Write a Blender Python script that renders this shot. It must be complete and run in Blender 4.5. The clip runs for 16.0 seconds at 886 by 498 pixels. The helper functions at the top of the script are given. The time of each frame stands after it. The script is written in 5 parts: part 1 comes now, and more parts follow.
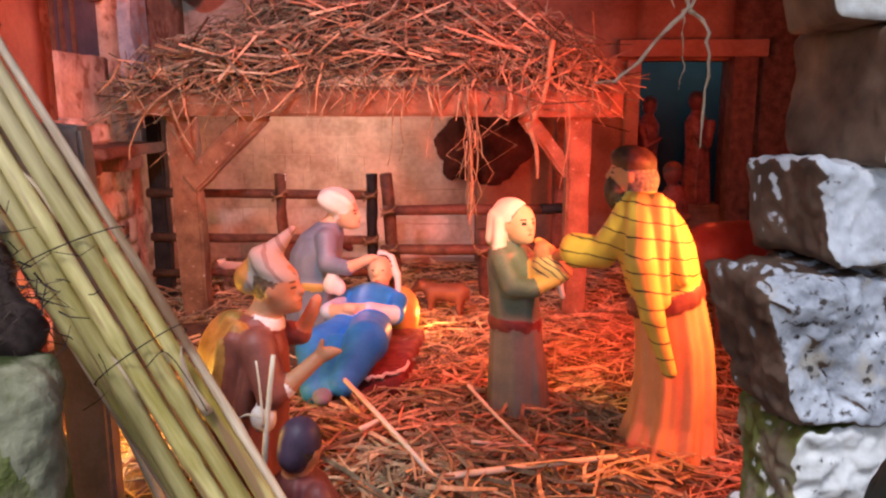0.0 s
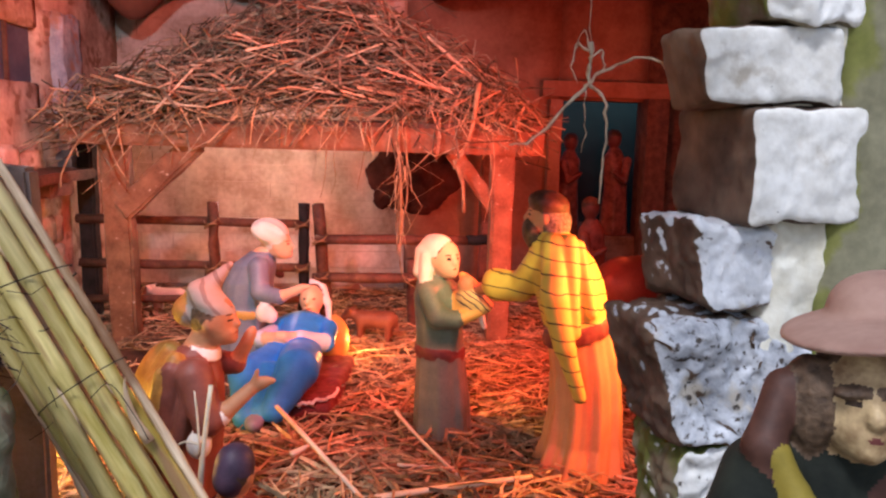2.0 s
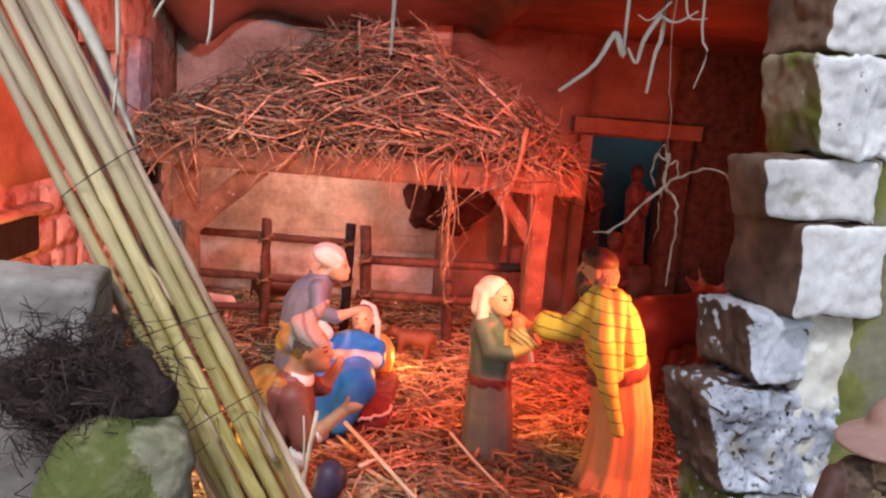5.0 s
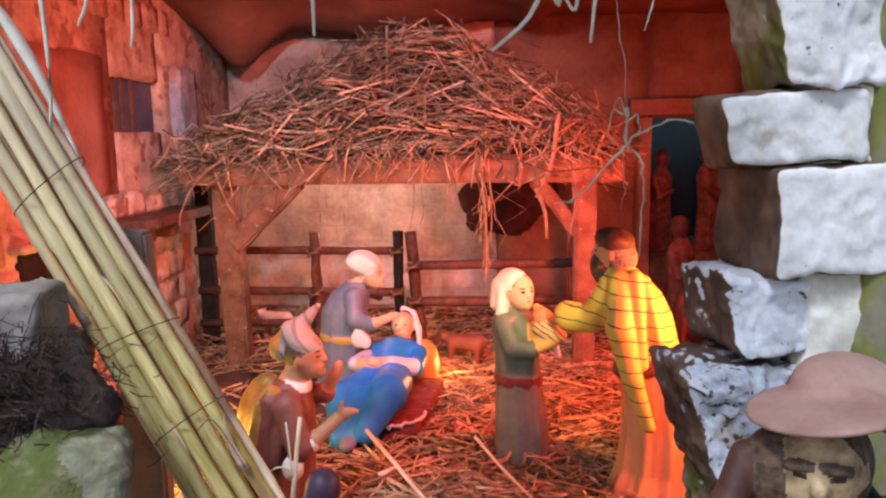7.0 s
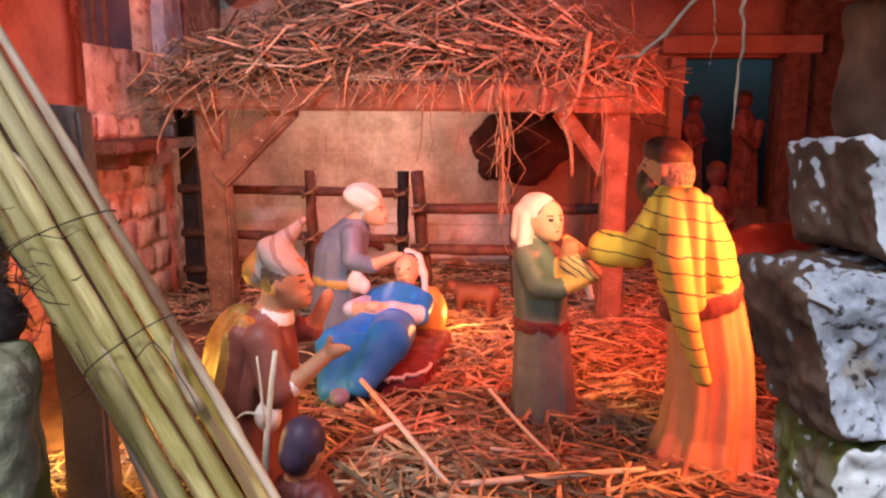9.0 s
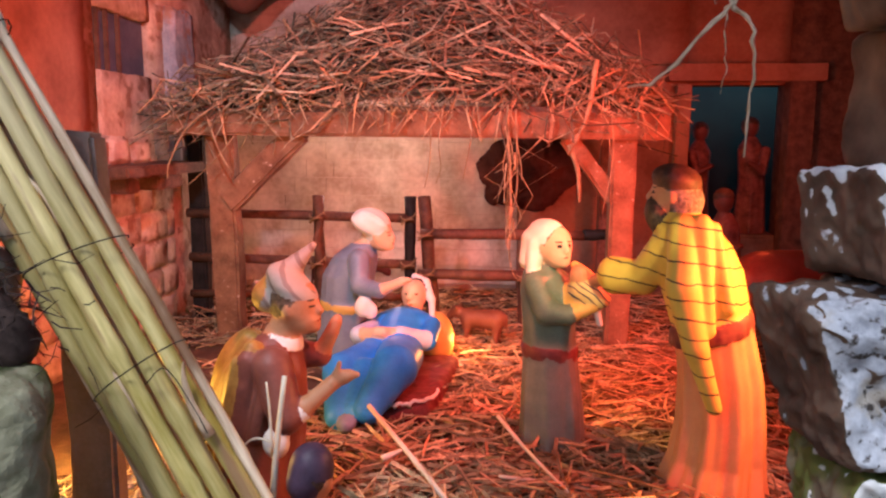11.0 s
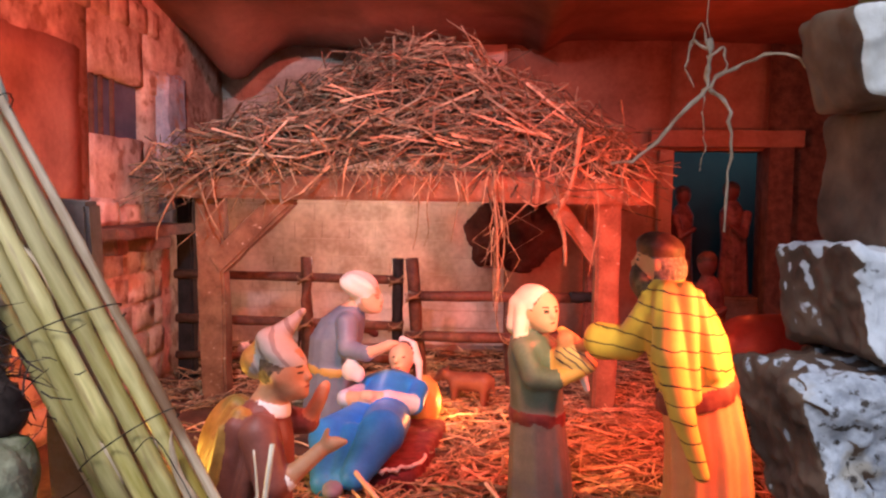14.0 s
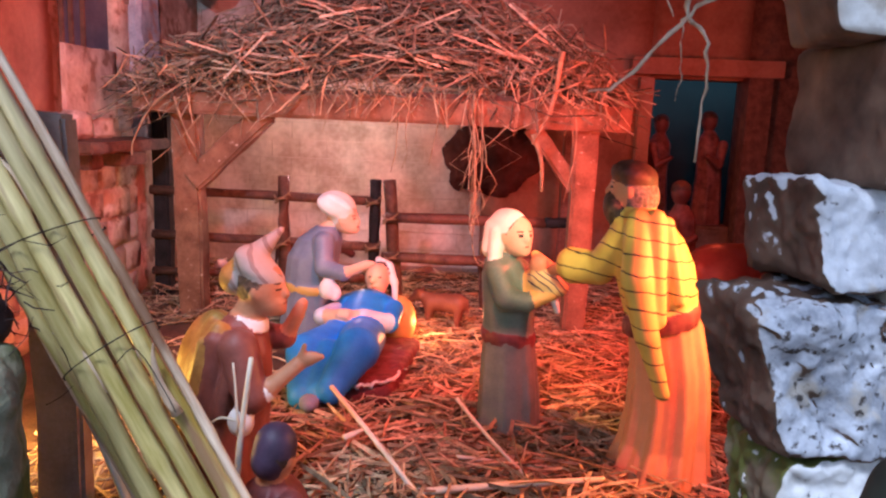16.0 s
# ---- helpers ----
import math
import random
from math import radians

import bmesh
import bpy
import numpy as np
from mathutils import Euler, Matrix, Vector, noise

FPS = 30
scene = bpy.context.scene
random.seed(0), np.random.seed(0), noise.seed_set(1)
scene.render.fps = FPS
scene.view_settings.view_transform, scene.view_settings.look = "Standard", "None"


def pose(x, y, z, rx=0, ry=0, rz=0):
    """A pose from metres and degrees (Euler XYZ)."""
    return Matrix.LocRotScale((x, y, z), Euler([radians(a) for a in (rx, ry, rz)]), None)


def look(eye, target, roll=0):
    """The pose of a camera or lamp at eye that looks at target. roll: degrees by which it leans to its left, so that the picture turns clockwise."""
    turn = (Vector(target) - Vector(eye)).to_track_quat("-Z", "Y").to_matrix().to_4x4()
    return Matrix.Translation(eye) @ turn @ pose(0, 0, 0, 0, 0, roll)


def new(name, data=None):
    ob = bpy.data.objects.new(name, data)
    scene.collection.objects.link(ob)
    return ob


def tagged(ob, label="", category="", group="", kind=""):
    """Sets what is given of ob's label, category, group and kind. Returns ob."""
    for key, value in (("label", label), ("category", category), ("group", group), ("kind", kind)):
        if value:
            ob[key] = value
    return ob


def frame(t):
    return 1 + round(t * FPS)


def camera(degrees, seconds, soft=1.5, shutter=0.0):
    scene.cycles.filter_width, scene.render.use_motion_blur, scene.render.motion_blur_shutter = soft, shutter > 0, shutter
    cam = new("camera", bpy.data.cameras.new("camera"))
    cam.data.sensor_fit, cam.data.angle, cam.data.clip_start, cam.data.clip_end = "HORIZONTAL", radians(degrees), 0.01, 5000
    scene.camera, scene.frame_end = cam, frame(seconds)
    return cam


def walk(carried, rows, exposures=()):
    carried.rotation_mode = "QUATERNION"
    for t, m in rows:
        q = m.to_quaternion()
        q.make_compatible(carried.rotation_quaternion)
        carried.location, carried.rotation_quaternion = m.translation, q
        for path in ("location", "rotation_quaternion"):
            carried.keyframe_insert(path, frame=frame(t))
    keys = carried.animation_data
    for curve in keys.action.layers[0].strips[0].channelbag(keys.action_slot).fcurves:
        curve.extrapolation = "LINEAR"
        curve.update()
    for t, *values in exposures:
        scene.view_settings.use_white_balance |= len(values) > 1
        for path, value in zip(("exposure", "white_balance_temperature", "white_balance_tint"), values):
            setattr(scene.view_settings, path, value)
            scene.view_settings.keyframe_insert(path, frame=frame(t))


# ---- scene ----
cam = camera(61.0, 16.0, soft=2.3)
PATH = [
    (0, (0.0022, 0.0013, 0.3415), (-0.0084, 0.7875, 0.1943), -0.21),
    (0.5, (0.0002, -0.0011, 0.3421), (0.0088, 0.7855, 0.1965), 0.54),
    (1, (-0.0006, -0.0083, 0.3456), (0.0292, 0.7795, 0.2092), 1.15),
    (1.5, (0.0042, -0.0168, 0.3531), (0.0544, 0.7743, 0.2451), 1.63),
    (2, (0.0027, -0.0477, 0.3644), (0.0662, 0.7400, 0.2403), 1.36),
    (2.5, (-0.0384, -0.0835, 0.3737), (0.0696, 0.6971, 0.2362), 2.88),
    (3, (-0.0596, -0.1087, 0.3886), (0.0834, 0.6680, 0.2614), 4.38),
    (3.5, (-0.0912, -0.1072, 0.3888), (0.0664, 0.6667, 0.2618), 4.56),
    (4, (-0.1182, -0.1140, 0.4157), (0.0089, 0.6664, 0.2942), 4.04),
    (6.5, (0.0182, -0.1517, 0.4363), (-0.0031, 0.6354, 0.2948), 2.02),
    (7, (0.0427, -0.0970, 0.4070), (-0.0109, 0.6925, 0.2889), -1.20),
    (7.5, (0.0444, -0.0275, 0.3574), (-0.0143, 0.7578, 0.2167), -1.15),
    (8, (0.0336, 0.0112, 0.3291), (-0.0110, 0.7959, 0.1798), 0.29),
    (8.5, (0.0279, 0.0375, 0.3373), (-0.0213, 0.8240, 0.1999), 0.26),
    (9, (0.0246, 0.0359, 0.3258), (-0.0335, 0.8211, 0.1842), 0.06),
    (11.5, (0.0178, 0.0340, 0.3283), (-0.0458, 0.8236, 0.2165), 0.29),
    (12, (0.0122, 0.0260, 0.3342), (-0.0379, 0.8172, 0.2272), 0.89),
    (12.5, (0.0144, 0.0264, 0.3353), (-0.0345, 0.8216, 0.2630), 0.51),
    (13, (0.0244, 0.0341, 0.3304), (-0.0345, 0.8303, 0.2797), 0.43),
    (13.5, (0.0275, 0.0337, 0.3355), (-0.0280, 0.8316, 0.3209), 0.89),
    (14, (0.0194, 0.0265, 0.3355), (-0.0307, 0.8230, 0.2808), 0.60),
    (14.5, (0.0142, 0.0239, 0.3340), (-0.0338, 0.8163, 0.2347), 0.80),
    (15, (0.0116, 0.0222, 0.3349), (-0.0337, 0.8084, 0.1940), 0.80),
    (15.5, (0.0111, 0.0172, 0.3345), (-0.0226, 0.8031, 0.1886), 1.24),
    (16, (0.0201, 0.0166, 0.3365), (-0.0033, 0.8047, 0.2009), 2.20),
]
walk(cam, [(t, look(eye, target, roll)) for t, eye, target, roll in PATH], [(0, 1.2, 5800, 14), (4, 1.2, 5850, 14), (7, 1.2, 5550, 14), (9, 1.2, 5700, 14), (14.5, 1.2, 5700, 14), (16, 1.2, 5000, 14)])

# ---- daylight from the open front, and the coloured lamps of the crib ----
world = bpy.data.worlds.new("daylight")
scene.world = world
world.use_nodes = True
wn = world.node_tree.nodes
sky = wn.new("ShaderNodeTexSky")
sky.sky_type, sky.sun_disc = "NISHITA", False
sky.sun_elevation, sky.sun_rotation = radians(38), radians(200)
wn["Background"].inputs["Strength"].default_value = 0.05
world.node_tree.links.new(sky.outputs[0], wn["Background"].inputs[0])


def lamp(name, kind, place, target, power, colour, size, spot=0):
    data = bpy.data.lights.new(name, kind)
    data.energy, data.color = power, colour
    if kind == "SUN":
        data.angle = radians(size)
    else:
        data.shadow_soft_size = size
    if kind == "SPOT":
        data.spot_size, data.spot_blend = radians(spot), 0.5
    ob = new(name, data)
    ob.matrix_world = look(place, target)
    return ob


lamp("sun", "SUN", (-0.35, -0.75, 2.3), (0.2, 0.4, 0.3), 1.27, (1.0, 0.98, 0.95), 12)
lamp("red_lamp", "SPOT", (0.36, 0.80, 0.35), (-0.20, 1.24, 0.12), 8.0, (1.0, 0.080, 0.030), 0.015, 104)
lamp("front_red_lamp", "SPOT", (0.02, 0.50, 0.63), (-0.34, 1.26, 0.19), 10.4, (1.0, 0.150, 0.085), 0.015, 96)
lamp("side_red_lamp", "SPOT", (0.300, 0.60, 0.28), (0.03, 1.04, 0.02), 2.8, (1.0, 0.085, 0.030), 0.012, 140)
lamp("door_red_lamp", "POINT", (0.44, 1.34, 0.43), (0, 0, 0), 0.80, (1.0, 0.085, 0.020), 0.012)
lamp("yellow_lamp", "SPOT", (0.345, 0.665, 0.24), (0.15, 0.745, 0.160), 1.5, (1.0, 0.50, 0.08), 0.008, 104)
lamp("yellow_lamp", "SPOT", (0.215, 0.485, 0.335), (0.086, 0.80, 0.200), 3.3, (1.0, 0.68, 0.26), 0.008, 19)
lamp("white_spot", "SPOT", (-0.22, 0.50, 0.62), (-0.24, 1.16, 0.32), 4.8, (0.88, 0.93, 1.0), 0.012, 74)
lamp("stable_lamp", "POINT", (-0.24, 1.47, 0.290), (0, 0, 0), 0.85, (1.0, 0.54, 0.38), 0.012)
lamp("low_lamp", "POINT", (-0.030, 1.10, 0.040), (0, 0, 0), 0.22, (1.0, 0.25, 0.05), 0.006)
lamp("left_yellow_lamp", "POINT", (-0.37, 0.70, 0.075), (0, 0, 0), 0.9, (1.0, 0.50, 0.05), 0.01)


# ---- materials ----
def material(name, a, b, scale=40.0, rough=0.7, bump=0.3, fine=300.0, metal=0.0, depth=0.002, island=0.0, piece=0.0, spots=None, along=None):
    """Two colours mixed by a coarse and a fine noise, with relief of the same grain."""
    m = bpy.data.materials.new(name)
    m.use_nodes = True
    n, l = m.node_tree.nodes, m.node_tree.links
    p = n["Principled BSDF"]
    co = n.new("ShaderNodeTexCoord")
    where = co.outputs["Object"]
    if along:
        dot, sc, sub = (n.new("ShaderNodeVectorMath") for _ in range(3))
        dot.operation, sc.operation, sub.operation = "DOT_PRODUCT", "SCALE", "SUBTRACT"
        dot.inputs[1].default_value, sc.inputs[0].default_value = along, [0.9 * c for c in along]
        l.new(where, dot.inputs[0])
        l.new(dot.outputs["Value"], sc.inputs["Scale"])
        l.new(where, sub.inputs[0])
        l.new(sc.outputs[0], sub.inputs[1])
        where = sub.outputs[0]
    n1, n2 = n.new("ShaderNodeTexNoise"), n.new("ShaderNodeTexNoise")
    for k, s in ((n1, scale), (n2, fine)):
        k.inputs["Scale"].default_value, k.inputs["Detail"].default_value = s, 5
        l.new(where, k.inputs["Vector"])
    add = n.new("ShaderNodeMath")
    add.operation = "MULTIPLY_ADD"
    add.inputs[1].default_value = 0.35
    l.new(n2.outputs["Fac"], add.inputs[0])
    l.new(n1.outputs["Fac"], add.inputs[2])
    ramp = n.new("ShaderNodeValToRGB")
    ramp.color_ramp.elements[0].position, ramp.color_ramp.elements[1].position = 0.48, 0.88
    ramp.color_ramp.elements[0].color, ramp.color_ramp.elements[1].color = (*a, 1), (*b, 1)
    l.new(add.outputs[0], ramp.inputs[0])
    out = ramp.outputs[0]
    if spots:
        n3 = n.new("ShaderNodeTexNoise")
        n3.inputs["Scale"].default_value, n3.inputs["Detail"].default_value = spots[1], 6
        l.new(where, n3.inputs["Vector"])
        r3 = n.new("ShaderNodeValToRGB")
        r3.color_ramp.elements[0].position, r3.color_ramp.elements[1].position = spots[2], spots[2] + 0.09
        l.new(n3.outputs["Fac"], r3.inputs[0])
        mx = n.new("ShaderNodeMix")
        mx.data_type = "RGBA"
        l.new(r3.outputs[0], mx.inputs[0])
        l.new(out, mx.inputs[6])
        mx.inputs[7].default_value = (*spots[0], 1)
        out = mx.outputs[2]
    if island or piece:
        src = n.new("ShaderNodeNewGeometry" if island else "ShaderNodeObjectInfo")
        hsv = n.new("ShaderNodeHueSaturation")
        mr = n.new("ShaderNodeMapRange")
        amount = island or piece
        mr.inputs["To Min"].default_value, mr.inputs["To Max"].default_value = 1 - amount, 1 + amount
        l.new(src.outputs["Random Per Island" if island else "Random"], mr.inputs["Value"])
        l.new(mr.outputs[0], hsv.inputs["Value"])
        l.new(out, hsv.inputs["Color"])
        out = hsv.outputs[0]
    l.new(out, p.inputs["Base Color"])
    p.inputs["Specular IOR Level"].default_value = 0.3
    p.inputs["Roughness"].default_value, p.inputs["Metallic"].default_value = rough, metal
    bp = n.new("ShaderNodeBump")
    bp.inputs["Strength"].default_value, bp.inputs["Distance"].default_value = bump, depth
    l.new(add.outputs[0], bp.inputs["Height"])
    l.new(bp.outputs[0], p.inputs["Normal"])
    return m


def striped(name, base, line, period, width, tilt=(0, 0, 1)):
    """Painted cloth with thin wavering lines."""
    m = material(name, base, tuple(c * 0.86 for c in base), 60, 0.55, 0.15)
    n, l = m.node_tree.nodes, m.node_tree.links
    p = n["Principled BSDF"]
    co, noi = n.new("ShaderNodeTexCoord"), n.new("ShaderNodeTexNoise")
    noi.inputs["Scale"].default_value = 45
    l.new(co.outputs["Object"], noi.inputs["Vector"])
    dot = n.new("ShaderNodeVectorMath")
    dot.operation, dot.inputs[1].default_value = "DOT_PRODUCT", tilt
    l.new(co.outputs["Object"], dot.inputs[0])
    mad = n.new("ShaderNodeMath")
    mad.operation, mad.inputs[1].default_value = "MULTIPLY_ADD", 0.008
    l.new(noi.outputs["Fac"], mad.inputs[0])
    l.new(dot.outputs["Value"], mad.inputs[2])
    pp = n.new("ShaderNodeMath")
    pp.operation, pp.inputs[1].default_value = "PINGPONG", period / 2
    l.new(mad.outputs[0], pp.inputs[0])
    lt = n.new("ShaderNodeMath")
    lt.operation, lt.inputs[1].default_value = "LESS_THAN", width / 2
    l.new(pp.outputs[0], lt.inputs[0])
    mx = n.new("ShaderNodeMix")
    mx.data_type = "RGBA"
    src = p.inputs["Base Color"].links[0].from_socket
    l.new(lt.outputs[0], mx.inputs[0])
    l.new(src, mx.inputs[6])
    mx.inputs[7].default_value = (*line, 1)
    l.new(mx.outputs[2], p.inputs["Base Color"])
    return m


EARTH = material("earth", (0.05, 0.03, 0.02), (0.16, 0.09, 0.05), 25, 0.95, 0.8, 220, depth=0.006)
PLASTER = material("plaster", (0.30, 0.19, 0.14), (0.58, 0.44, 0.34), 24, 0.9, 0.9, 110, depth=0.006, spots=((0.26, 0.15, 0.10), 34, 0.55))
BLOCK = material("wall_block", (0.34, 0.27, 0.20), (0.72, 0.65, 0.56), 11, 0.85, 0.5, 90, piece=0.05, spots=((0.30, 0.22, 0.15), 9, 0.60))
MORTAR = material("mortar", (0.46, 0.38, 0.30), (0.64, 0.56, 0.48), 12, 0.95, 0.5)
REDPLASTER = material("red_plaster", (0.21, 0.10, 0.065), (0.36, 0.19, 0.125), 14, 0.8, 0.5, 110)
ROOF = material("ceiling_cloth", (0.14, 0.06, 0.035), (0.22, 0.10, 0.06), 12, 0.9, 0.5, 90, depth=0.004)
TIMBER = material("timber", (0.13, 0.065, 0.035), (0.30, 0.17, 0.095), 30, 0.75, 0.6, 260, spots=((0.60, 0.52, 0.42), 120, 0.66))
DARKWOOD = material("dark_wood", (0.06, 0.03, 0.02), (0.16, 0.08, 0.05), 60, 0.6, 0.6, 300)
BLACKWOOD = material("black_wood", (0.010, 0.010, 0.010), (0.03, 0.025, 0.025), 60, 0.7, 0.5)
GREYWOOD = material("grey_wood", (0.22, 0.17, 0.15), (0.36, 0.29, 0.26), 40, 0.8, 0.5)
BLUEPAINT = material("blue_grey_limewash", (0.25, 0.28, 0.33), (0.45, 0.48, 0.52), 60, 0.85, 0.6, 250, spots=((0.40, 0.24, 0.17), 20, 0.52))
OLIVEPLASTER = material("olive_plaster", (0.15, 0.145, 0.075), (0.36, 0.34, 0.22), 30, 0.9, 1.0, 170, depth=0.005, spots=((0.09, 0.11, 0.03), 26, 0.50))


def mossy_edge():
    """Plaster with a ragged green band of moss at its edge and, farther on, overexposed daylight put in as white."""
    m = material("moss_edged_plaster", (0.34, 0.31, 0.21), (0.46, 0.43, 0.32), 20, 0.9, 0.4, 160, depth=0.002)
    n, l = m.node_tree.nodes, m.node_tree.links
    p = n["Principled BSDF"]
    co, sep, noi, fin = n.new("ShaderNodeTexCoord"), n.new("ShaderNodeSeparateXYZ"), n.new("ShaderNodeTexNoise"), n.new("ShaderNodeTexNoise")
    noi.inputs["Scale"].default_value, noi.inputs["Detail"].default_value = 24, 10
    fin.inputs["Scale"].default_value, fin.inputs["Detail"].default_value = 140, 4
    for t in (noi, fin, sep):
        l.new(co.outputs["Object"], t.inputs[0])
    mad, ramp, tone, mul = n.new("ShaderNodeMath"), n.new("ShaderNodeValToRGB"), n.new("ShaderNodeMapRange"), n.new("ShaderNodeVectorMath")
    mad.operation, mad.inputs[1].default_value = "MULTIPLY_ADD", 0.080
    l.new(noi.outputs["Fac"], mad.inputs[0])
    l.new(sep.outputs["X"], mad.inputs[2])
    rng_map = n.new("ShaderNodeMapRange")
    rng_map.inputs["From Min"].default_value, rng_map.inputs["From Max"].default_value = 0.305, 0.405
    l.new(mad.outputs[0], rng_map.inputs["Value"])
    e = ramp.color_ramp.elements
    e[0].position, e[0].color = 0.0, (0.12, 0.14, 0.02, 1)
    e[1].position, e[1].color = 0.28, (0.20, 0.20, 0.06, 1)
    # olive plaster, then white where glaring daylight is put into the colour
    for pos, c in ((0.34, (0.22, 0.205, 0.125)), (0.66, (0.27, 0.25, 0.16)), (0.72, (0.80, 0.79, 0.74)), (1.0, (0.84, 0.83, 0.80))):
        ramp.color_ramp.elements.new(pos).color = (*c, 1)
    l.new(rng_map.outputs[0], ramp.inputs[0])
    tone.inputs["To Min"].default_value, tone.inputs["To Max"].default_value = 0.6, 1.3
    l.new(fin.outputs["Fac"], tone.inputs["Value"])
    mul.operation = "SCALE"
    l.new(ramp.outputs[0], mul.inputs[0])
    l.new(tone.outputs[0], mul.inputs["Scale"])
    l.new(mul.outputs[0], p.inputs["Base Color"])
    return m


MOSSEDGE = mossy_edge()
STRAWSHADE = material("straw_gap_shade", (0.018, 0.013, 0.008), (0.06, 0.042, 0.025), 90, 0.95, 0.8)
LIMECREAM = material("cream_mortar", (0.60, 0.55, 0.42), (0.82, 0.79, 0.68), 40, 0.9, 0.8, 180, depth=0.003)
BROWNSTONE = material("brown_stone", (0.085, 0.055, 0.036), (0.20, 0.13, 0.085), 30, 0.85, 0.6, 160, depth=0.003)
MOSSROCK = material("moss_rock", (0.11, 0.11, 0.04), (0.27, 0.26, 0.12), 30, 0.95, 1.0, 240, depth=0.005, spots=((0.11, 0.125, 0.03), 26, 0.42))


def daylit(name, sunlit, bare, moss, edge, up, pits, relief=0.0018):
    """Daylight put into the colour: pale on the faces turned to the open front (and, by up, upwards), ragged at its
    edge, brown for shade elsewhere; pits: share of dark pocks.
    """
    m = material(name, sunlit[0], sunlit[1], 34, 0.88, 0.8, 240, depth=relief, spots=((0.46, 0.41, 0.34), 36, 0.60))
    n, l = m.node_tree.nodes, m.node_tree.links
    p = n["Principled BSDF"]
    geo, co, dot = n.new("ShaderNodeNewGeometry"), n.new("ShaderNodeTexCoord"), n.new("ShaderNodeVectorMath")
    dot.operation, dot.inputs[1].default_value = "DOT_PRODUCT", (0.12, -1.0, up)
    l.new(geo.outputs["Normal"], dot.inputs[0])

    def grain(scale, detail=6):
        t = n.new("ShaderNodeTexNoise")
        t.inputs["Scale"].default_value, t.inputs["Detail"].default_value = scale, detail
        l.new(co.outputs["Object"], t.inputs["Vector"])
        return t.outputs["Fac"]

    def steps(src, lo, hi):
        r = n.new("ShaderNodeMapRange")
        r.inputs["From Min"].default_value, r.inputs["From Max"].default_value = lo, hi
        l.new(src, r.inputs["Value"])
        return r.outputs[0]

    def blend(fac, a, b):
        x = n.new("ShaderNodeMix")
        x.data_type = "RGBA"
        l.new(fac, x.inputs[0])
        for k, c in ((6, a), (7, b)):
            if isinstance(c, tuple):
                x.inputs[k].default_value = (*c, 1)
            else:
                l.new(c, x.inputs[k])
        return x.outputs[2]

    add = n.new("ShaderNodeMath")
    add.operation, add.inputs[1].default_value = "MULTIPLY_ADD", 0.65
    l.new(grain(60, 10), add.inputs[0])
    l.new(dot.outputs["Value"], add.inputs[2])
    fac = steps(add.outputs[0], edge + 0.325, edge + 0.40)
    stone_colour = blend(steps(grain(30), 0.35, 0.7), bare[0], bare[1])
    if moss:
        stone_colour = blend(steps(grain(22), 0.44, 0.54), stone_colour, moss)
    sunlit_colour = blend(steps(grain(170, 4), pits, pits + 0.10), p.inputs["Base Color"].links[0].from_socket, (0.07, 0.055, 0.045))
    l.new(blend(fac, stone_colour, sunlit_colour), p.inputs["Base Color"])
    return m


# brown of the shaded sides, then pale stones with daylight in their colour
SHADED = ((0.075, 0.045, 0.030), (0.22, 0.14, 0.09))
DAYLIT = daylit("daylit_stone", ((0.60, 0.57, 0.51), (0.86, 0.84, 0.79)), SHADED, None, 0.52, 0.0, 0.72)
DAYLITTOP = daylit("daylit_stone_top", ((0.50, 0.50, 0.51), (0.84, 0.84, 0.85)), SHADED, None, 0.46, 0.75, 0.66)
DAYLITRUBBLE = daylit("daylit_rubble", ((0.30, 0.31, 0.34), (0.76, 0.77, 0.80)), SHADED, None, 0.58, 0.35, 0.57, 0.003)
DAYLITMOSS = daylit("daylit_mossy_stone", ((0.55, 0.53, 0.48), (0.85, 0.83, 0.79)), ((0.16, 0.12, 0.07), (0.36, 0.31, 0.21)), (0.13, 0.14, 0.03), 0.45, 0.0, 0.66)
GREYSTONE = material("grey_stone", (0.22, 0.19, 0.16), (0.38, 0.34, 0.29), 18, 0.9, 0.7, 150, depth=0.003)
STRAW = material("straw", (0.23, 0.145, 0.075), (0.57, 0.44, 0.26), 60, 0.65, 0.3, 400, island=0.6)
OLDSTRAW = material("old_straw", (0.060, 0.053, 0.033), (0.33, 0.29, 0.19), 60, 0.7, 0.3, 400, island=0.8)
ROOTSKIN = material("root_skin", (0.36, 0.24, 0.14), (0.70, 0.56, 0.40), 90, 0.8, 0.4, 300)
PALESTALK = material("pale_stalk", (0.64, 0.57, 0.42), (0.82, 0.76, 0.62), 50, 0.6, 0.3, 300)
ROOFSTALK = material("roof_stalk", (0.17, 0.14, 0.085), (0.56, 0.49, 0.34), 50, 0.6, 0.3, 300, island=0.6)
CANE = material("green_cane", (0.37, 0.29, 0.055), (0.80, 0.66, 0.28), 80, 0.5, 0.3, 420, piece=0.40, spots=((0.34, 0.20, 0.09), 70, 0.58), along=(-0.463, 0.0, 0.886))
DRYCANE = material("dry_cane", (0.26, 0.16, 0.085), (0.74, 0.60, 0.43), 70, 0.6, 0.4, 380, piece=0.35, spots=((0.20, 0.11, 0.06), 60, 0.56), along=(-0.463, 0.0, 0.886))
# pale tone mixed in with height: daylight on the cane tops as colour
top_daylight = CANE.node_tree.nodes.new("ShaderNodeMix")
top_daylight.data_type = "RGBA"
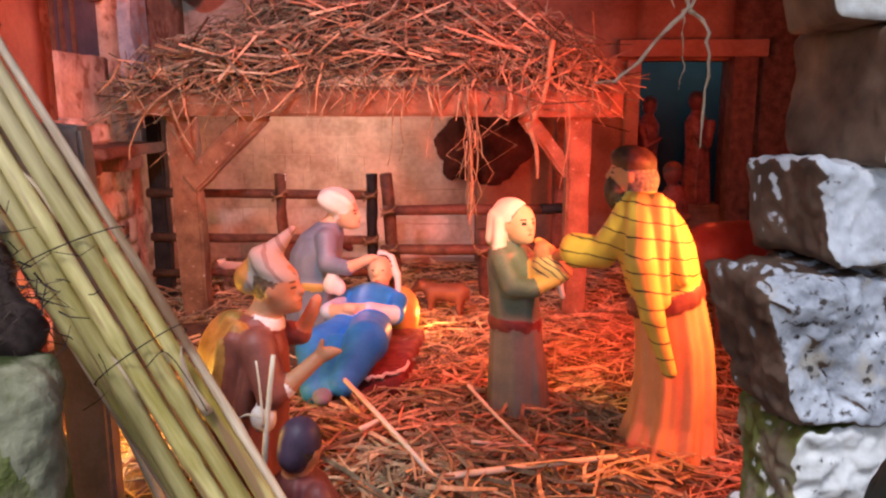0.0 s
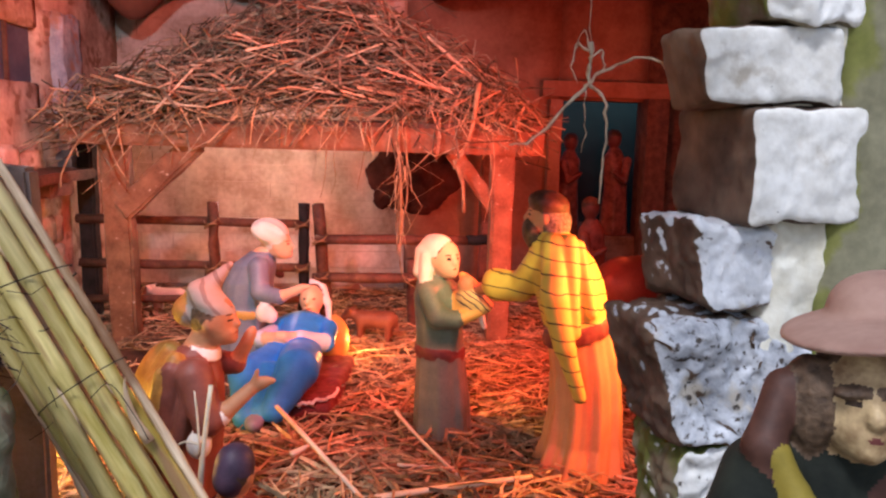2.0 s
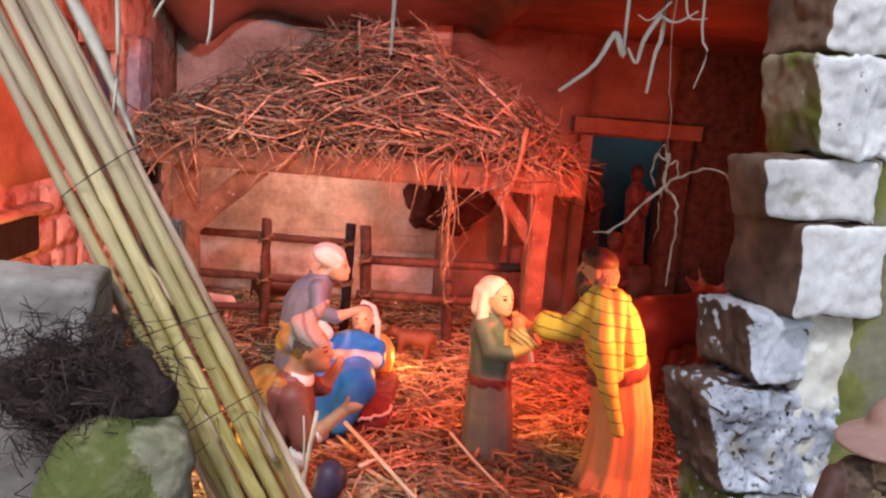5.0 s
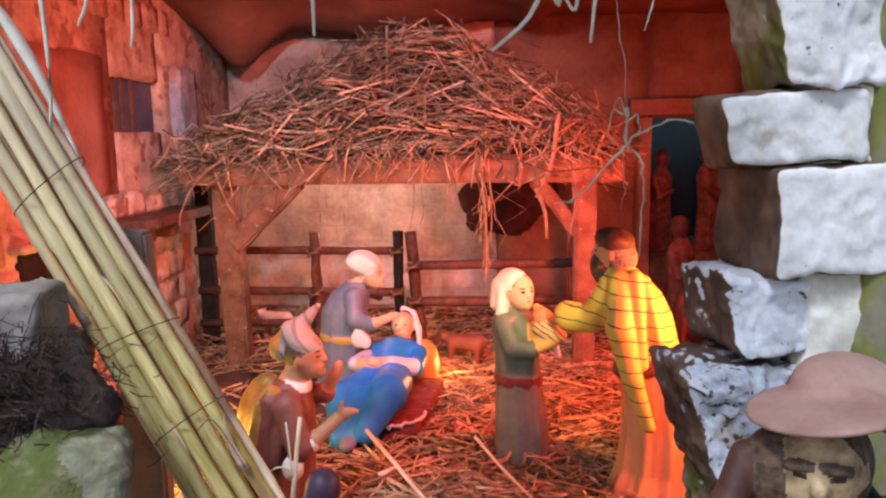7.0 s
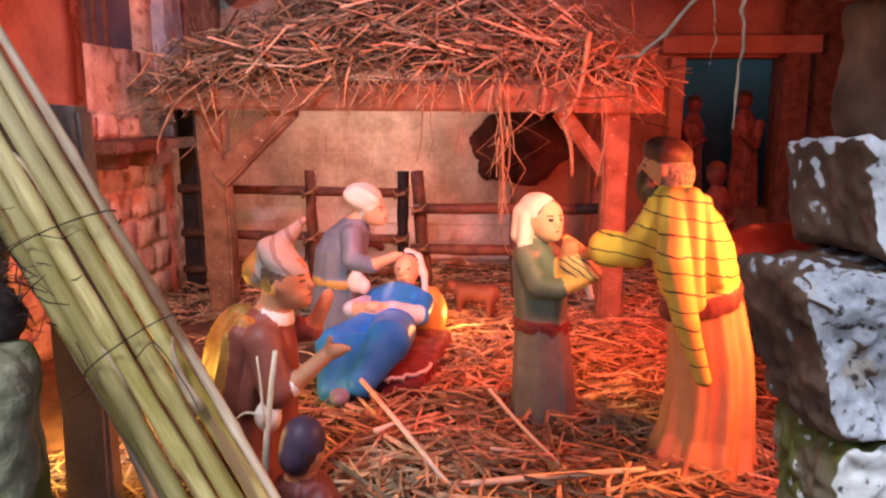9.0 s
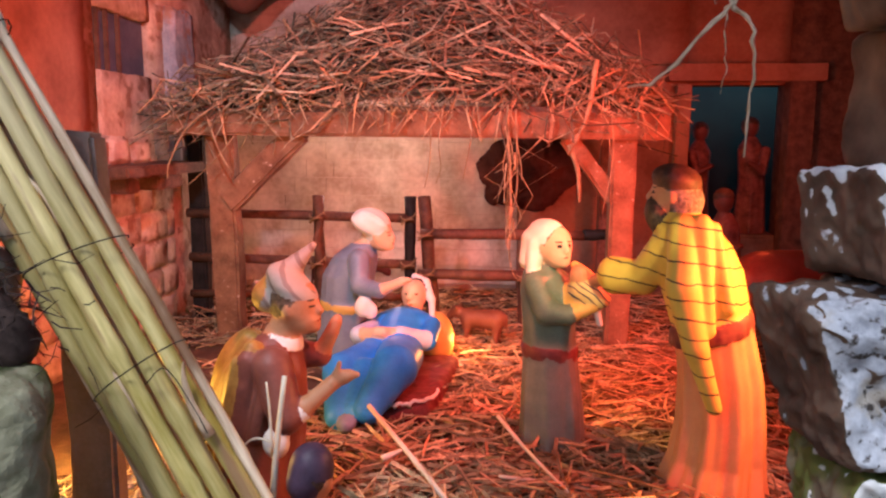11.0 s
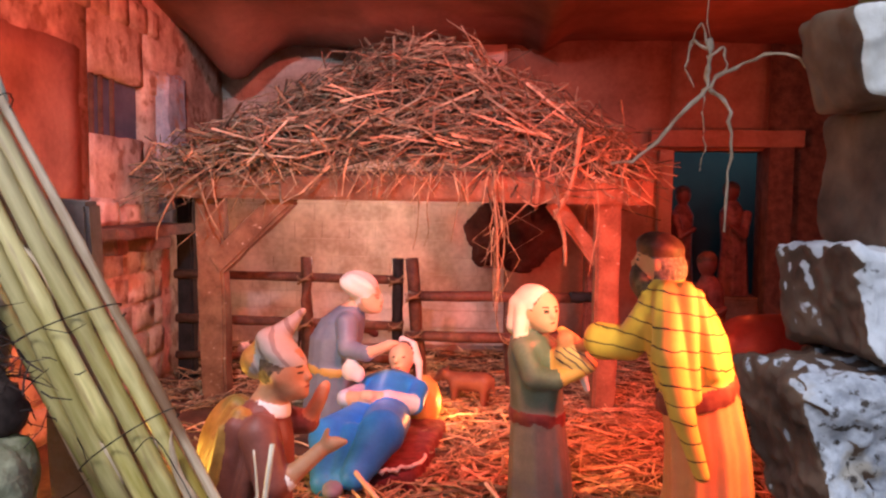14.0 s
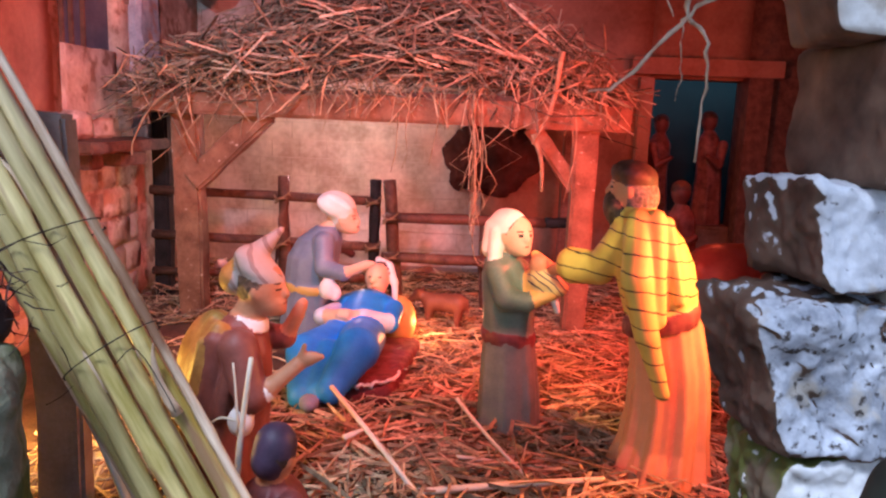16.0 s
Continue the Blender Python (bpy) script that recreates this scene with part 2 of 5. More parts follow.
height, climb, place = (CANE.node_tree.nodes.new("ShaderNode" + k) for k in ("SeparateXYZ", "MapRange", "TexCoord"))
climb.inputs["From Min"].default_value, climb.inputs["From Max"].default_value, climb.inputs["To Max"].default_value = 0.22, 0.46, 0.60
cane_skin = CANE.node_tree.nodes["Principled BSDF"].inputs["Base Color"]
for a, b in ((place.outputs["Object"], height.inputs[0]), (height.outputs["Z"], climb.inputs["Value"]), (climb.outputs[0], top_daylight.inputs[0]), (cane_skin.links[0].from_socket, top_daylight.inputs[6]), (top_daylight.outputs[2], cane_skin)):
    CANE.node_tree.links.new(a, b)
top_daylight.inputs[7].default_value = (0.72, 0.60, 0.47, 1)
CORD = material("straw_cord", (0.20, 0.13, 0.07), (0.36, 0.26, 0.15), 120, 0.8, 0.3)
TWINE = material("dark_twine", (0.03, 0.022, 0.015), (0.08, 0.06, 0.04), 200, 0.9, 0.4)
FIBRE = material("root_fibre", (0.025, 0.015, 0.012), (0.08, 0.05, 0.04), 80, 0.95, 0.4, island=0.5)
SKIN = material("painted_skin", (0.42, 0.19, 0.09), (0.54, 0.27, 0.14), 60, 0.45, 0.1)
PALESKIN = material("painted_pale_skin", (0.70, 0.42, 0.26), (0.76, 0.48, 0.32), 60, 0.45, 0.1)
OLDSKIN = material("painted_weathered_skin", (0.22, 0.13, 0.06), (0.58, 0.42, 0.22), 130, 0.45, 0.2, 500)
HAIR = material("painted_dark_hair", (0.025, 0.016, 0.012), (0.08, 0.05, 0.035), 200, 0.6, 0.6)
GREYHAIR = material("painted_grey_hair", (0.06, 0.05, 0.045), (0.26, 0.22, 0.19), 260, 0.6, 0.8)
BROWNHAIR = material("painted_brown_hair", (0.05, 0.03, 0.018), (0.16, 0.10, 0.06), 240, 0.6, 0.8)
SWADDLE = striped("striped_swaddling", (0.58, 0.44, 0.17), (0.07, 0.06, 0.08), 0.0058, 0.0014, (0.6, 0.2, 0.8))
WHITE = material("painted_white_cloth", (0.72, 0.70, 0.64), (0.82, 0.80, 0.76), 50, 0.55, 0.2)
CREAM = striped("striped_cap", (0.40, 0.36, 0.31), (0.24, 0.19, 0.16), 0.012, 0.003, (0.8, 0, 0.5))
BLUE = material("painted_blue_cloth", (0.015, 0.18, 0.68), (0.04, 0.30, 0.88), 40, 0.42, 0.15)
PALEBLUE = material("painted_pale_blue_cloth", (0.42, 0.50, 0.66), (0.55, 0.62, 0.74), 50, 0.5, 0.15)
GREYBLUE = material("painted_grey_blue_cloth", (0.15, 0.19, 0.27), (0.23, 0.28, 0.36), 40, 0.4, 0.15)
GREENGREY = material("painted_green_grey_cloth", (0.09, 0.14, 0.11), (0.15, 0.21, 0.165), 40, 0.5, 0.15)
DRESS = material("painted_grey_skirt", (0.15, 0.18, 0.155), (0.23, 0.25, 0.215), 40, 0.5, 0.15)
MAROON = material("painted_maroon_sash", (0.12, 0.03, 0.03), (0.20, 0.06, 0.05), 70, 0.5, 0.3)
SHIRT = striped("striped_shirt", (0.62, 0.48, 0.08), (0.05, 0.04, 0.03), 0.0155, 0.0014, (0.12, 0, 1))
ROBE = material("painted_tan_robe", (0.56, 0.25, 0.10), (0.64, 0.31, 0.135), 40, 0.5, 0.15)
BROWNCLOAK = material("painted_brown_cloak", (0.17, 0.055, 0.04), (0.26, 0.09, 0.065), 40, 0.5, 0.2)
OCHRE = material("painted_ochre_cloth", (0.52, 0.33, 0.07), (0.62, 0.42, 0.12), 40, 0.5, 0.2)
SHAWLGLOW = material("painted_ochre_shawl_and_lamplight", (0.30, 0.15, 0.035), (0.50, 0.30, 0.07), 55, 0.5, 0.3)
SCARF = material("painted_olive_scarf", (0.17, 0.13, 0.015), (0.28, 0.21, 0.03), 50, 0.7, 0.3)
CAP = material("painted_dark_cap", (0.045, 0.022, 0.014), (0.11, 0.055, 0.035), 90, 0.6, 0.4)
PURPLE = material("painted_purple_cap", (0.035, 0.024, 0.045), (0.07, 0.045, 0.08), 50, 0.5, 0.2)
BROWNCOAT = material("painted_brown_coat", (0.045, 0.018, 0.012), (0.10, 0.042, 0.028), 60, 0.6, 0.3)
FELT = material("painted_felt_hat", (0.30, 0.17, 0.13), (0.42, 0.26, 0.20), 45, 0.7, 0.2)
GREENCOAT = material("painted_green_coat", (0.005, 0.007, 0.005), (0.020, 0.023, 0.015), 55, 0.85, 0.4, 300)
COWHIDE = material("painted_red_hide", (0.085, 0.026, 0.022), (0.15, 0.052, 0.04), 30, 0.45, 0.2)
PIGSKIN = material("painted_pig_skin", (0.13, 0.05, 0.03), (0.20, 0.09, 0.055), 40, 0.5, 0.2)
SHEEPSKIN = material("painted_pink_skin", (0.66, 0.45, 0.36), (0.76, 0.58, 0.48), 40, 0.5, 0.2)
STATUE = material("painted_dark_robe", (0.08, 0.03, 0.025), (0.24, 0.09, 0.07), 70, 0.5, 0.3)
# colour of the shadow that is modelled on the back wall
WALLSHADOW = material("wall_shadow", (0.035, 0.012, 0.010), (0.085, 0.030, 0.022), 30, 0.95, 0.6)
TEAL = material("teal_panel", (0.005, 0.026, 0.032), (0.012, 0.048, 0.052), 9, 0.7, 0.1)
WINDOWBACK = material("window_slate", (0.05, 0.06, 0.10), (0.10, 0.11, 0.16), 40, 0.5, 0.2)
RUG = material("dark_red_rug", (0.10, 0.02, 0.02), (0.20, 0.05, 0.05), 90, 0.85, 0.5)
METAL = material("dark_metal", (0.02, 0.02, 0.025), (0.05, 0.05, 0.055), 90, 0.4, 0.1, metal=0.6)
STEELBLUE = material("blue_band", (0.10, 0.14, 0.24), (0.16, 0.21, 0.32), 60, 0.5, 0.1)


# ---- mesh helpers ----
def link_mesh(name, verts, faces, mats, parent=None, label="", smooth=True, indices=None):
    me = bpy.data.meshes.new(name)
    me.from_pydata([tuple(v) for v in verts], [], [tuple(f) for f in faces])
    for m in mats if isinstance(mats, (list, tuple)) else [mats]:
        me.materials.append(m)
    if indices is not None:
        me.polygons.foreach_set("material_index", np.asarray(indices, dtype=np.int32))
    me.polygons.foreach_set("use_smooth", [smooth] * len(me.polygons))
    me.update()
    ob = new(name, me)
    ob.parent = parent
    return tagged(ob, label)


def part(name, bm, mat, parent=None, label="", smooth=False):
    me = bpy.data.meshes.new(name)
    bm.to_mesh(me)
    bm.free()
    me.materials.append(mat)
    me.polygons.foreach_set("use_smooth", [smooth] * len(me.polygons))
    ob = new(name, me)
    ob.parent = parent
    return tagged(ob, label)


def thing(name, place, label, category, group="", kind=""):
    """An Empty at a thing's base; its parts are built in world metres and set back by its place."""
    ob = new(name)
    ob.empty_display_size = 0.01
    ob.location = place
    return tagged(ob, label, category, group, kind)


def under(ob, parent):
    """Hangs a part built in world metres under an Empty, leaving it where it is."""
    ob.parent = parent
    ob.matrix_parent_inverse = Matrix.Translation(parent.location).inverted()
    return ob


def rough_box(lo, hi, bevel=0.002, wobble=0.0015, cuts=3, seed=0):
    """A worn timber or block: a bevelled box with uneven faces."""
    bm = bmesh.new()
    bmesh.ops.create_cube(bm, size=1)
    lo, hi = Vector(lo), Vector(hi)
    for v in bm.verts:
        v.co = Vector([lo[i] + (v.co[i] + 0.5) * (hi[i] - lo[i]) for i in range(3)])
    bmesh.ops.bevel(bm, geom=bm.edges[:], offset=bevel, segments=2, affect="EDGES")
    if cuts:
        bmesh.ops.subdivide_edges(bm, edges=[e for e in bm.edges if e.calc_length() > 0.012], cuts=cuts, use_grid_fill=True)
    for v in bm.verts:
        v.co += noise.noise_vector(v.co * 30 + Vector((seed * 7.1, seed * 3.3, seed))) * wobble
    return bm


def beam(a, b, w, h, bevel=0.002, wobble=0.0015, seed=0, cuts=5):
    """A squared timber between two points."""
    a, b = Vector(a), Vector(b)
    bm = rough_box((-w / 2, -h / 2, 0), (w / 2, h / 2, (b - a).length), bevel, wobble, cuts, seed)
    turn = (b - a).to_track_quat("Z", "Y").to_matrix().to_4x4()
    bmesh.ops.transform(bm, matrix=Matrix.Translation(a) @ turn, verts=bm.verts)
    return bm


def tube(points, radii, sides=7, knots=()):
    """A round tapering tube through points; knots swell it."""
    pts = [Vector(p) for p in points]
    bm = bmesh.new()
    rings = []
    for i, p in enumerate(pts):
        d = (pts[min(i + 1, len(pts) - 1)] - pts[max(i - 1, 0)]).normalized()
        q = d.to_track_quat("Z", "Y")
        r = radii[i] if isinstance(radii, (list, tuple)) else radii
        rings.append([bm.verts.new(p + q @ Vector((math.cos(a) * r, math.sin(a) * r, 0))) for a in (2 * math.pi * k / sides for k in range(sides))])
    for r0, r1 in zip(rings, rings[1:]):
        for k in range(sides):
            bm.faces.new((r0[k], r0[(k + 1) % sides], r1[(k + 1) % sides], r1[k]))
    bm.faces.new(rings[0][::-1])
    bm.faces.new(rings[-1])
    return bm


def spline(points, n):
    """n points on a smooth line through the given ones."""
    p = [Vector(q) for q in points]
    p = [p[0] * 2 - p[1]] + p + [p[-1] * 2 - p[-2]]
    out = []
    for s in range(n):
        u = s / (n - 1) * (len(p) - 3)
        i = min(int(u), len(p) - 4)
        f = u - i
        a, b, c, d = p[i : i + 4]
        out.append(0.5 * (2 * b + (c - a) * f + (2 * a - 5 * b + 4 * c - d) * f * f + (3 * b - a - 3 * c + d) * f ** 3))
    return out


def stalks(name, start, way, length, width, bend, mat, parent=None, label=""):
    """Many bent stalks in one mesh; arrays of starts, directions, lengths and widths."""
    n = len(start)
    way = way / np.linalg.norm(way, axis=1, keepdims=True)
    side = np.cross(way, np.random.normal(size=(n, 3)))
    side /= np.linalg.norm(side, axis=1, keepdims=True)
    up = np.cross(side, way)
    rings = []
    for s in (0.0, 0.5, 1.0):
        mid = start + way * (length * s)[:, None] + up * (bend * (4 * s * (1 - s)) * length)[:, None]
        w = (width * (1.0, 0.9, 0.55)[int(s * 2)])[:, None]
        rings.append(np.stack([mid + side * w, mid - side * w * 0.6 + up * w * 0.55, mid - side * w * 0.6 - up * w * 0.55], 1))
    verts = np.stack(rings, 1).reshape(-1, 3)
    base = (np.arange(n) * 9)[:, None, None]
    quads = np.array([[r * 3 + k, r * 3 + (k + 1) % 3, r * 3 + 3 + (k + 1) % 3, r * 3 + 3 + k] for r in range(2) for k in range(3)])
    return link_mesh(name, verts.tolist(), (base + quads[None]).reshape(-1, 4).tolist(), mat, parent, label, smooth=False)


# ---- modelling in soft blended forms, for painted clay and rock ----
def ball(c, r, mat, turn=(0, 0, 0)):
    return ("ball", np.array(c, float), np.array(r if isinstance(r, (tuple, list)) else (r, r, r), float), mat, np.array(Euler([radians(a) for a in turn]).to_matrix()))


def limb(a, b, ra, rb, mat):
    return ("limb", np.array(a, float), np.array(b, float), (ra, rb), mat)


def robe(rings, mat, folds=0, depth=0.0, tilt=0.0, phase=0.0):
    """Rings of (z, cx, cy, rx, ry), from below upwards."""
    return ("robe", np.array(rings, float), (folds, depth, tilt, phase), None, mat)


def block(c, half, mat, turn=(0, 0, 0), soft=0.004):
    return ("block", np.array(c, float), np.array(half, float), mat, np.array(Euler([radians(a) for a in turn]).to_matrix()), soft)


def distance(f, p):
    kind = f[0]
    if kind == "ball":
        q = (p - f[1]) @ f[4]
        k = np.linalg.norm(q / f[2], axis=-1)
        return (k - 1) * f[2].min() if f[2].min() * 2.5 > f[2].max() else (k - 1) * k / np.maximum(np.linalg.norm(q / f[2] ** 2, axis=-1), 1e-6)
    if kind == "limb":
        ab = f[2] - f[1]
        s = np.clip(((p - f[1]) @ ab) / (ab @ ab), 0, 1)
        return np.linalg.norm(p - f[1] - s[..., None] * ab, axis=-1) - (f[3][0] + (f[3][1] - f[3][0]) * s)
    if kind == "robe":
        rings, (folds, depth, tilt, phase) = f[1], f[2]
        z = p[..., 2] - tilt * (p[..., 0] - rings[0, 1])
        cx, cy, rx, ry = (np.interp(z, rings[:, 0], rings[:, i]) for i in (1, 2, 3, 4))
        u, v = (p[..., 0] - cx) / rx, (p[..., 1] - cy) / ry
        rad = np.sqrt(u * u + v * v)
        if folds:
            th = np.arctan2(v, u)
            low = np.clip((rings[-1, 0] - z) / max(rings[-1, 0] - rings[0, 0], 1e-6), 0, 1)
            rad = rad / (1 + depth * (0.35 + 0.65 * low) * (np.sin(folds * th + phase) + 0.5 * np.sin((2 * folds + 1) * th + 3 * phase)))
        d = (rad - 1) * np.minimum(rx, ry)
        return np.maximum(d, np.maximum(z - rings[-1, 0], rings[0, 0] - z))
    q = np.abs((p - f[1]) @ f[4]) - f[2] + f[5]
    return np.linalg.norm(np.maximum(q, 0), axis=-1) + np.minimum(q.max(-1), 0) - f[5]


def bounds(f):
    if f[0] == "robe":
        r = f[1]
        return np.array([(r[:, 1] - r[:, 3]).min(), (r[:, 2] - r[:, 4]).min(), r[0, 0]]) - 0.006, np.array([(r[:, 1] + r[:, 3]).max(), (r[:, 2] + r[:, 4]).max(), r[-1, 0]]) + 0.012
    if f[0] == "limb":
        r = max(f[3])
        return np.minimum(f[1], f[2]) - r, np.maximum(f[1], f[2]) + r
    r = np.linalg.norm(f[2]) if f[0] == "block" else f[2].max()
    return f[1] - r, f[1] + r


def sculpt(name, forms, cell=0.0022, k=0.0016, paint=(), rough=0.0, grain=60.0, parent=None, label="", floor=None):
    """One closed mesh from forms that melt into one another, each face in its nearest form's material."""
    los, his = zip(*(bounds(f) for f in forms))
    lo, hi = np.min(los, 0) - 3 * cell, np.max(his, 0) + 3 * cell
    n = np.ceil((hi - lo) / cell).astype(int) + 1
    axes = [lo[i] + cell * np.arange(n[i]) for i in range(3)]
    total = np.zeros(n)
    for f, a, b in zip(forms, los, his):
        i0 = np.clip(((a - lo - 12 * k) / cell).astype(int), 0, n - 1)
        i1 = np.clip(((b - lo + 12 * k) / cell).astype(int) + 2, 1, n)
        sub = tuple(slice(i0[i], i1[i]) for i in range(3))
        p = np.stack(np.meshgrid(*(axes[i][sub[i]] for i in range(3)), indexing="ij"), -1)
        total[sub] += np.exp(np.clip(-distance(f, p) / k, -40, 60))
    d = -k * np.log(np.maximum(total, 1e-17))
    if floor is not None:
        d = np.maximum(d, (floor - axes[2])[None, None, :])
    inside = d < 0
    corner = [(i, j, m) for i in (0, 1) for j in (0, 1) for m in (0, 1)]
    cut = lambda arr, c: arr[c[0] : n[0] - 1 + c[0], c[1] : n[1] - 1 + c[1], c[2] : n[2] - 1 + c[2]]
    count = sum(cut(inside, c).astype(int) for c in corner)
    act = np.argwhere((count > 0) & (count < 8))
    index = -np.ones(n - 1, int)
    index[tuple(act.T)] = np.arange(len(act))
    acc, cnt = np.zeros((len(act), 3)), np.zeros(len(act))
    for a in corner:
        for ax in range(3):
            if a[ax]:
                continue
            b = list(a)
            b[ax] = 1
            da, db = d[tuple((act + a).T)], d[tuple((act + b).T)]
            x = (da < 0) != (db < 0)
            s = np.where(x, da / np.where(x, da - db, 1), 0)
            pos = np.array(a, float)[None] + s[:, None] * (np.array(b) - a)
            acc += pos * x[:, None]
            cnt += x
    verts = lo + cell * (act + acc / np.maximum(cnt, 1)[:, None])
    faces = []
    for ax in range(3):
        o1, o2 = (ax + 1) % 3, (ax + 2) % 3
        s0, s1 = [slice(None)] * 3, [slice(None)] * 3
        s0[ax], s1[ax] = slice(0, -1), slice(1, None)
        a, b = inside[tuple(s0)], inside[tuple(s1)]
        for edges, flip in ((np.argwhere(a & ~b), False), (np.argwhere(~a & b), True)):
            e1, e2 = np.eye(3, dtype=int)[o1], np.eye(3, dtype=int)[o2]
            ok = (edges[:, o1] > 0) & (edges[:, o2] > 0) & (edges[:, o1] < n[o1] - 1) & (edges[:, o2] < n[o2] - 1)
            e = edges[ok]
            q = [index[tuple((e - x).T)] for x in (e1 + e2, e2, 0 * e1, e1)]
            q = np.stack(q[::-1] if flip else q, 1)
            faces.append(q)
    faces = np.concatenate(faces)
    if rough:
        verts = np.array([Vector(v) + noise.noise_vector(Vector(v) * grain) * rough + noise.noise_vector(Vector(v) * grain * 3.3) * rough * 0.45 for v in verts])
    mats, mid = [], verts[faces].mean(1)
    for f in (*forms, *paint):
        if f[-1 if f[0] in ("limb", "robe") else 3] not in mats:
            mats.append(f[-1 if f[0] in ("limb", "robe") else 3])
    mat_of = lambda f: mats.index(f[-1 if f[0] in ("limb", "robe") else 3])
    near = np.argmin([distance(f, mid) for f in forms], 0)
    idx = np.array([mat_of(f) for f in forms])[near]
    for f in paint:
        idx[distance(f, mid) < 0] = mat_of(f)
    return link_mesh(name, verts.tolist(), faces.tolist(), mats, parent, label, indices=idx)


# ---- ground, walls, ceiling ----
def sheet(name, nx, ny, f, mat, label="", kind="structure", smooth=True):
    """A sheet of nx by ny points f(u, v), u and v from 0 to 1."""
    verts = [f(i / (nx - 1), j / (ny - 1)) for j in range(ny) for i in range(nx)]
    faces = [(j * nx + i, j * nx + i + 1, (j + 1) * nx + i + 1, (j + 1) * nx + i) for j in range(ny - 1) for i in range(nx - 1)]
    return tagged(link_mesh(name, verts, faces, mat, smooth=smooth), label, "", "", kind)


def ground_height(x, y):
    return 0.006 * noise.noise(Vector((x * 9, y * 9, 0.3))) + 0.003 * noise.noise(Vector((x * 40, y * 40, 1.7)))


tagged(sheet("ground", 130, 150, lambda u, v: (-1.0 + 2.0 * u, 0.1 + 2.0 * v, ground_height(-1.0 + 2.0 * u, 0.1 + 2.0 * v)), EARTH), "dark earth floor strewn with straw", "ground")
# unseen plane out to the horizon, added to bounce daylight
tagged(sheet("ground", 2, 2, lambda u, v: (-30 + 60 * u, -30 + 60 * v, -0.02), GREYSTONE), "unseen grey ground plane in front of the crib, added to bounce daylight", "ground")

WALL_Y = 1.66


def wall_slab(name, lo, hi, mat, label, seed=1, wobble=0.002):
    return tagged(part(name, rough_box(lo, hi, 0.003, wobble, 6, seed), mat, smooth=True), label, "wall", "", "structure")


north = thing("wall_north", (0, WALL_Y, 0), "pale block wall behind the stable, pierced by a doorway", "wall", "", "structure")
for lo, hi, m in (((-0.80, WALL_Y, -0.02), (0.05, WALL_Y + 0.07, 0.80), MORTAR), ((0.05, WALL_Y, -0.02), (0.395, WALL_Y + 0.07, 0.80), REDPLASTER),
                  ((0.395, WALL_Y, 0.44), (0.60, WALL_Y + 0.07, 0.80), REDPLASTER), ((0.60, WALL_Y, -0.02), (1.0, WALL_Y + 0.07, 0.80), DARKWOOD)):
    under(part("wall_panel", rough_box(lo, hi, 0.003, 0.002, 6, 3), m, None, smooth=True), north)
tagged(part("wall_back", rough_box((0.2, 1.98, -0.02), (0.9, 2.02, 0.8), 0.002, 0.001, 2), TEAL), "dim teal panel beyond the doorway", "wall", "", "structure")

# lintel and jambs of the doorway
door_1 = thing("door_1", (0.49, 1.66, 0), "open doorway with dark red timber lintel and jamb", "doorway", "", "structure")
under(part("lintel", beam((0.35, 1.645, 0.463), (0.66, 1.645, 0.463), 0.05, 0.035, seed=4), REDPLASTER), door_1)
under(part("jamb", beam((0.615, 1.64, 0.0), (0.615, 1.64, 0.445), 0.05, 0.04, seed=5), DARKWOOD), door_1)
under(part("jamb", beam((0.385, 1.648, 0.0), (0.385, 1.648, 0.440), 0.028, 0.03, seed=6), REDPLASTER), door_1)

# left wall, with a barred window
LEFT_X = -0.57
west = thing("wall_west", (LEFT_X, 1.0, 0), "rough plastered stone side wall with a barred window", "wall", "", "structure")
for lo, hi, m in (((LEFT_X - 0.08, 0.30, -0.02), (LEFT_X, 1.104, 0.80), PLASTER), ((LEFT_X - 0.08, 1.28, -0.02), (LEFT_X, WALL_Y, 0.80), PLASTER),
                  ((LEFT_X - 0.08, 1.104, -0.02), (LEFT_X, 1.28, 0.425), PLASTER), ((LEFT_X - 0.08, 1.104, 0.516), (LEFT_X, 1.28, 0.80), PLASTER)):
    under(part("wall_panel", rough_box(lo, hi, 0.002, 0.0025, 8, 9), m, None, smooth=True), west)
under(part("render_patch", rough_box((LEFT_X - 0.01, 0.86, 0.31), (LEFT_X + 0.005, 1.075, 0.545), 0.004, 0.003, 5, 2), REDPLASTER, None, "smooth red-brown render patch", True), west)
window_1 = thing("window_1", (LEFT_X - 0.03, 1.177, 0.43), "small barred window with slate-blue back", "window", "", "structure")
under(part("pane", rough_box((LEFT_X - 0.035, 1.10, 0.420), (LEFT_X - 0.014, 1.285, 0.52), 0.001, 0, 0), WINDOWBACK), window_1)
for y in (1.128, 1.155, 1.19):
    under(part("bar", beam((LEFT_X - 0.010, y, 0.424), (LEFT_X - 0.010, y, 0.517), 0.007, 0.006, 0.001, 0.001), DARKWOOD), window_1)
tagged(part("wall_corner", rough_box((LEFT_X - 0.01, 1.325, 0.27), (LEFT_X + 0.020, 1.415, 0.55), 0.006, 0.007, 10, 12), BLUEPAINT, smooth=True), "blue-grey limewashed corner of the side wall", "wall", "", "structure")

# ledge in the side wall, and a proud black block for a recess's shade
ledge = thing("wall_ledge", (LEFT_X, 0.87, 0.27), "rough plaster ledge over a black block coloured as a shaded recess", "ledge", "", "structure")
under(part("ledge_stone", rough_box((LEFT_X - 0.005, 0.80, 0.270), (LEFT_X + 0.026, 0.955, 0.282), 0.003, 0.003, 5, 6), PLASTER, None, "", True), ledge)
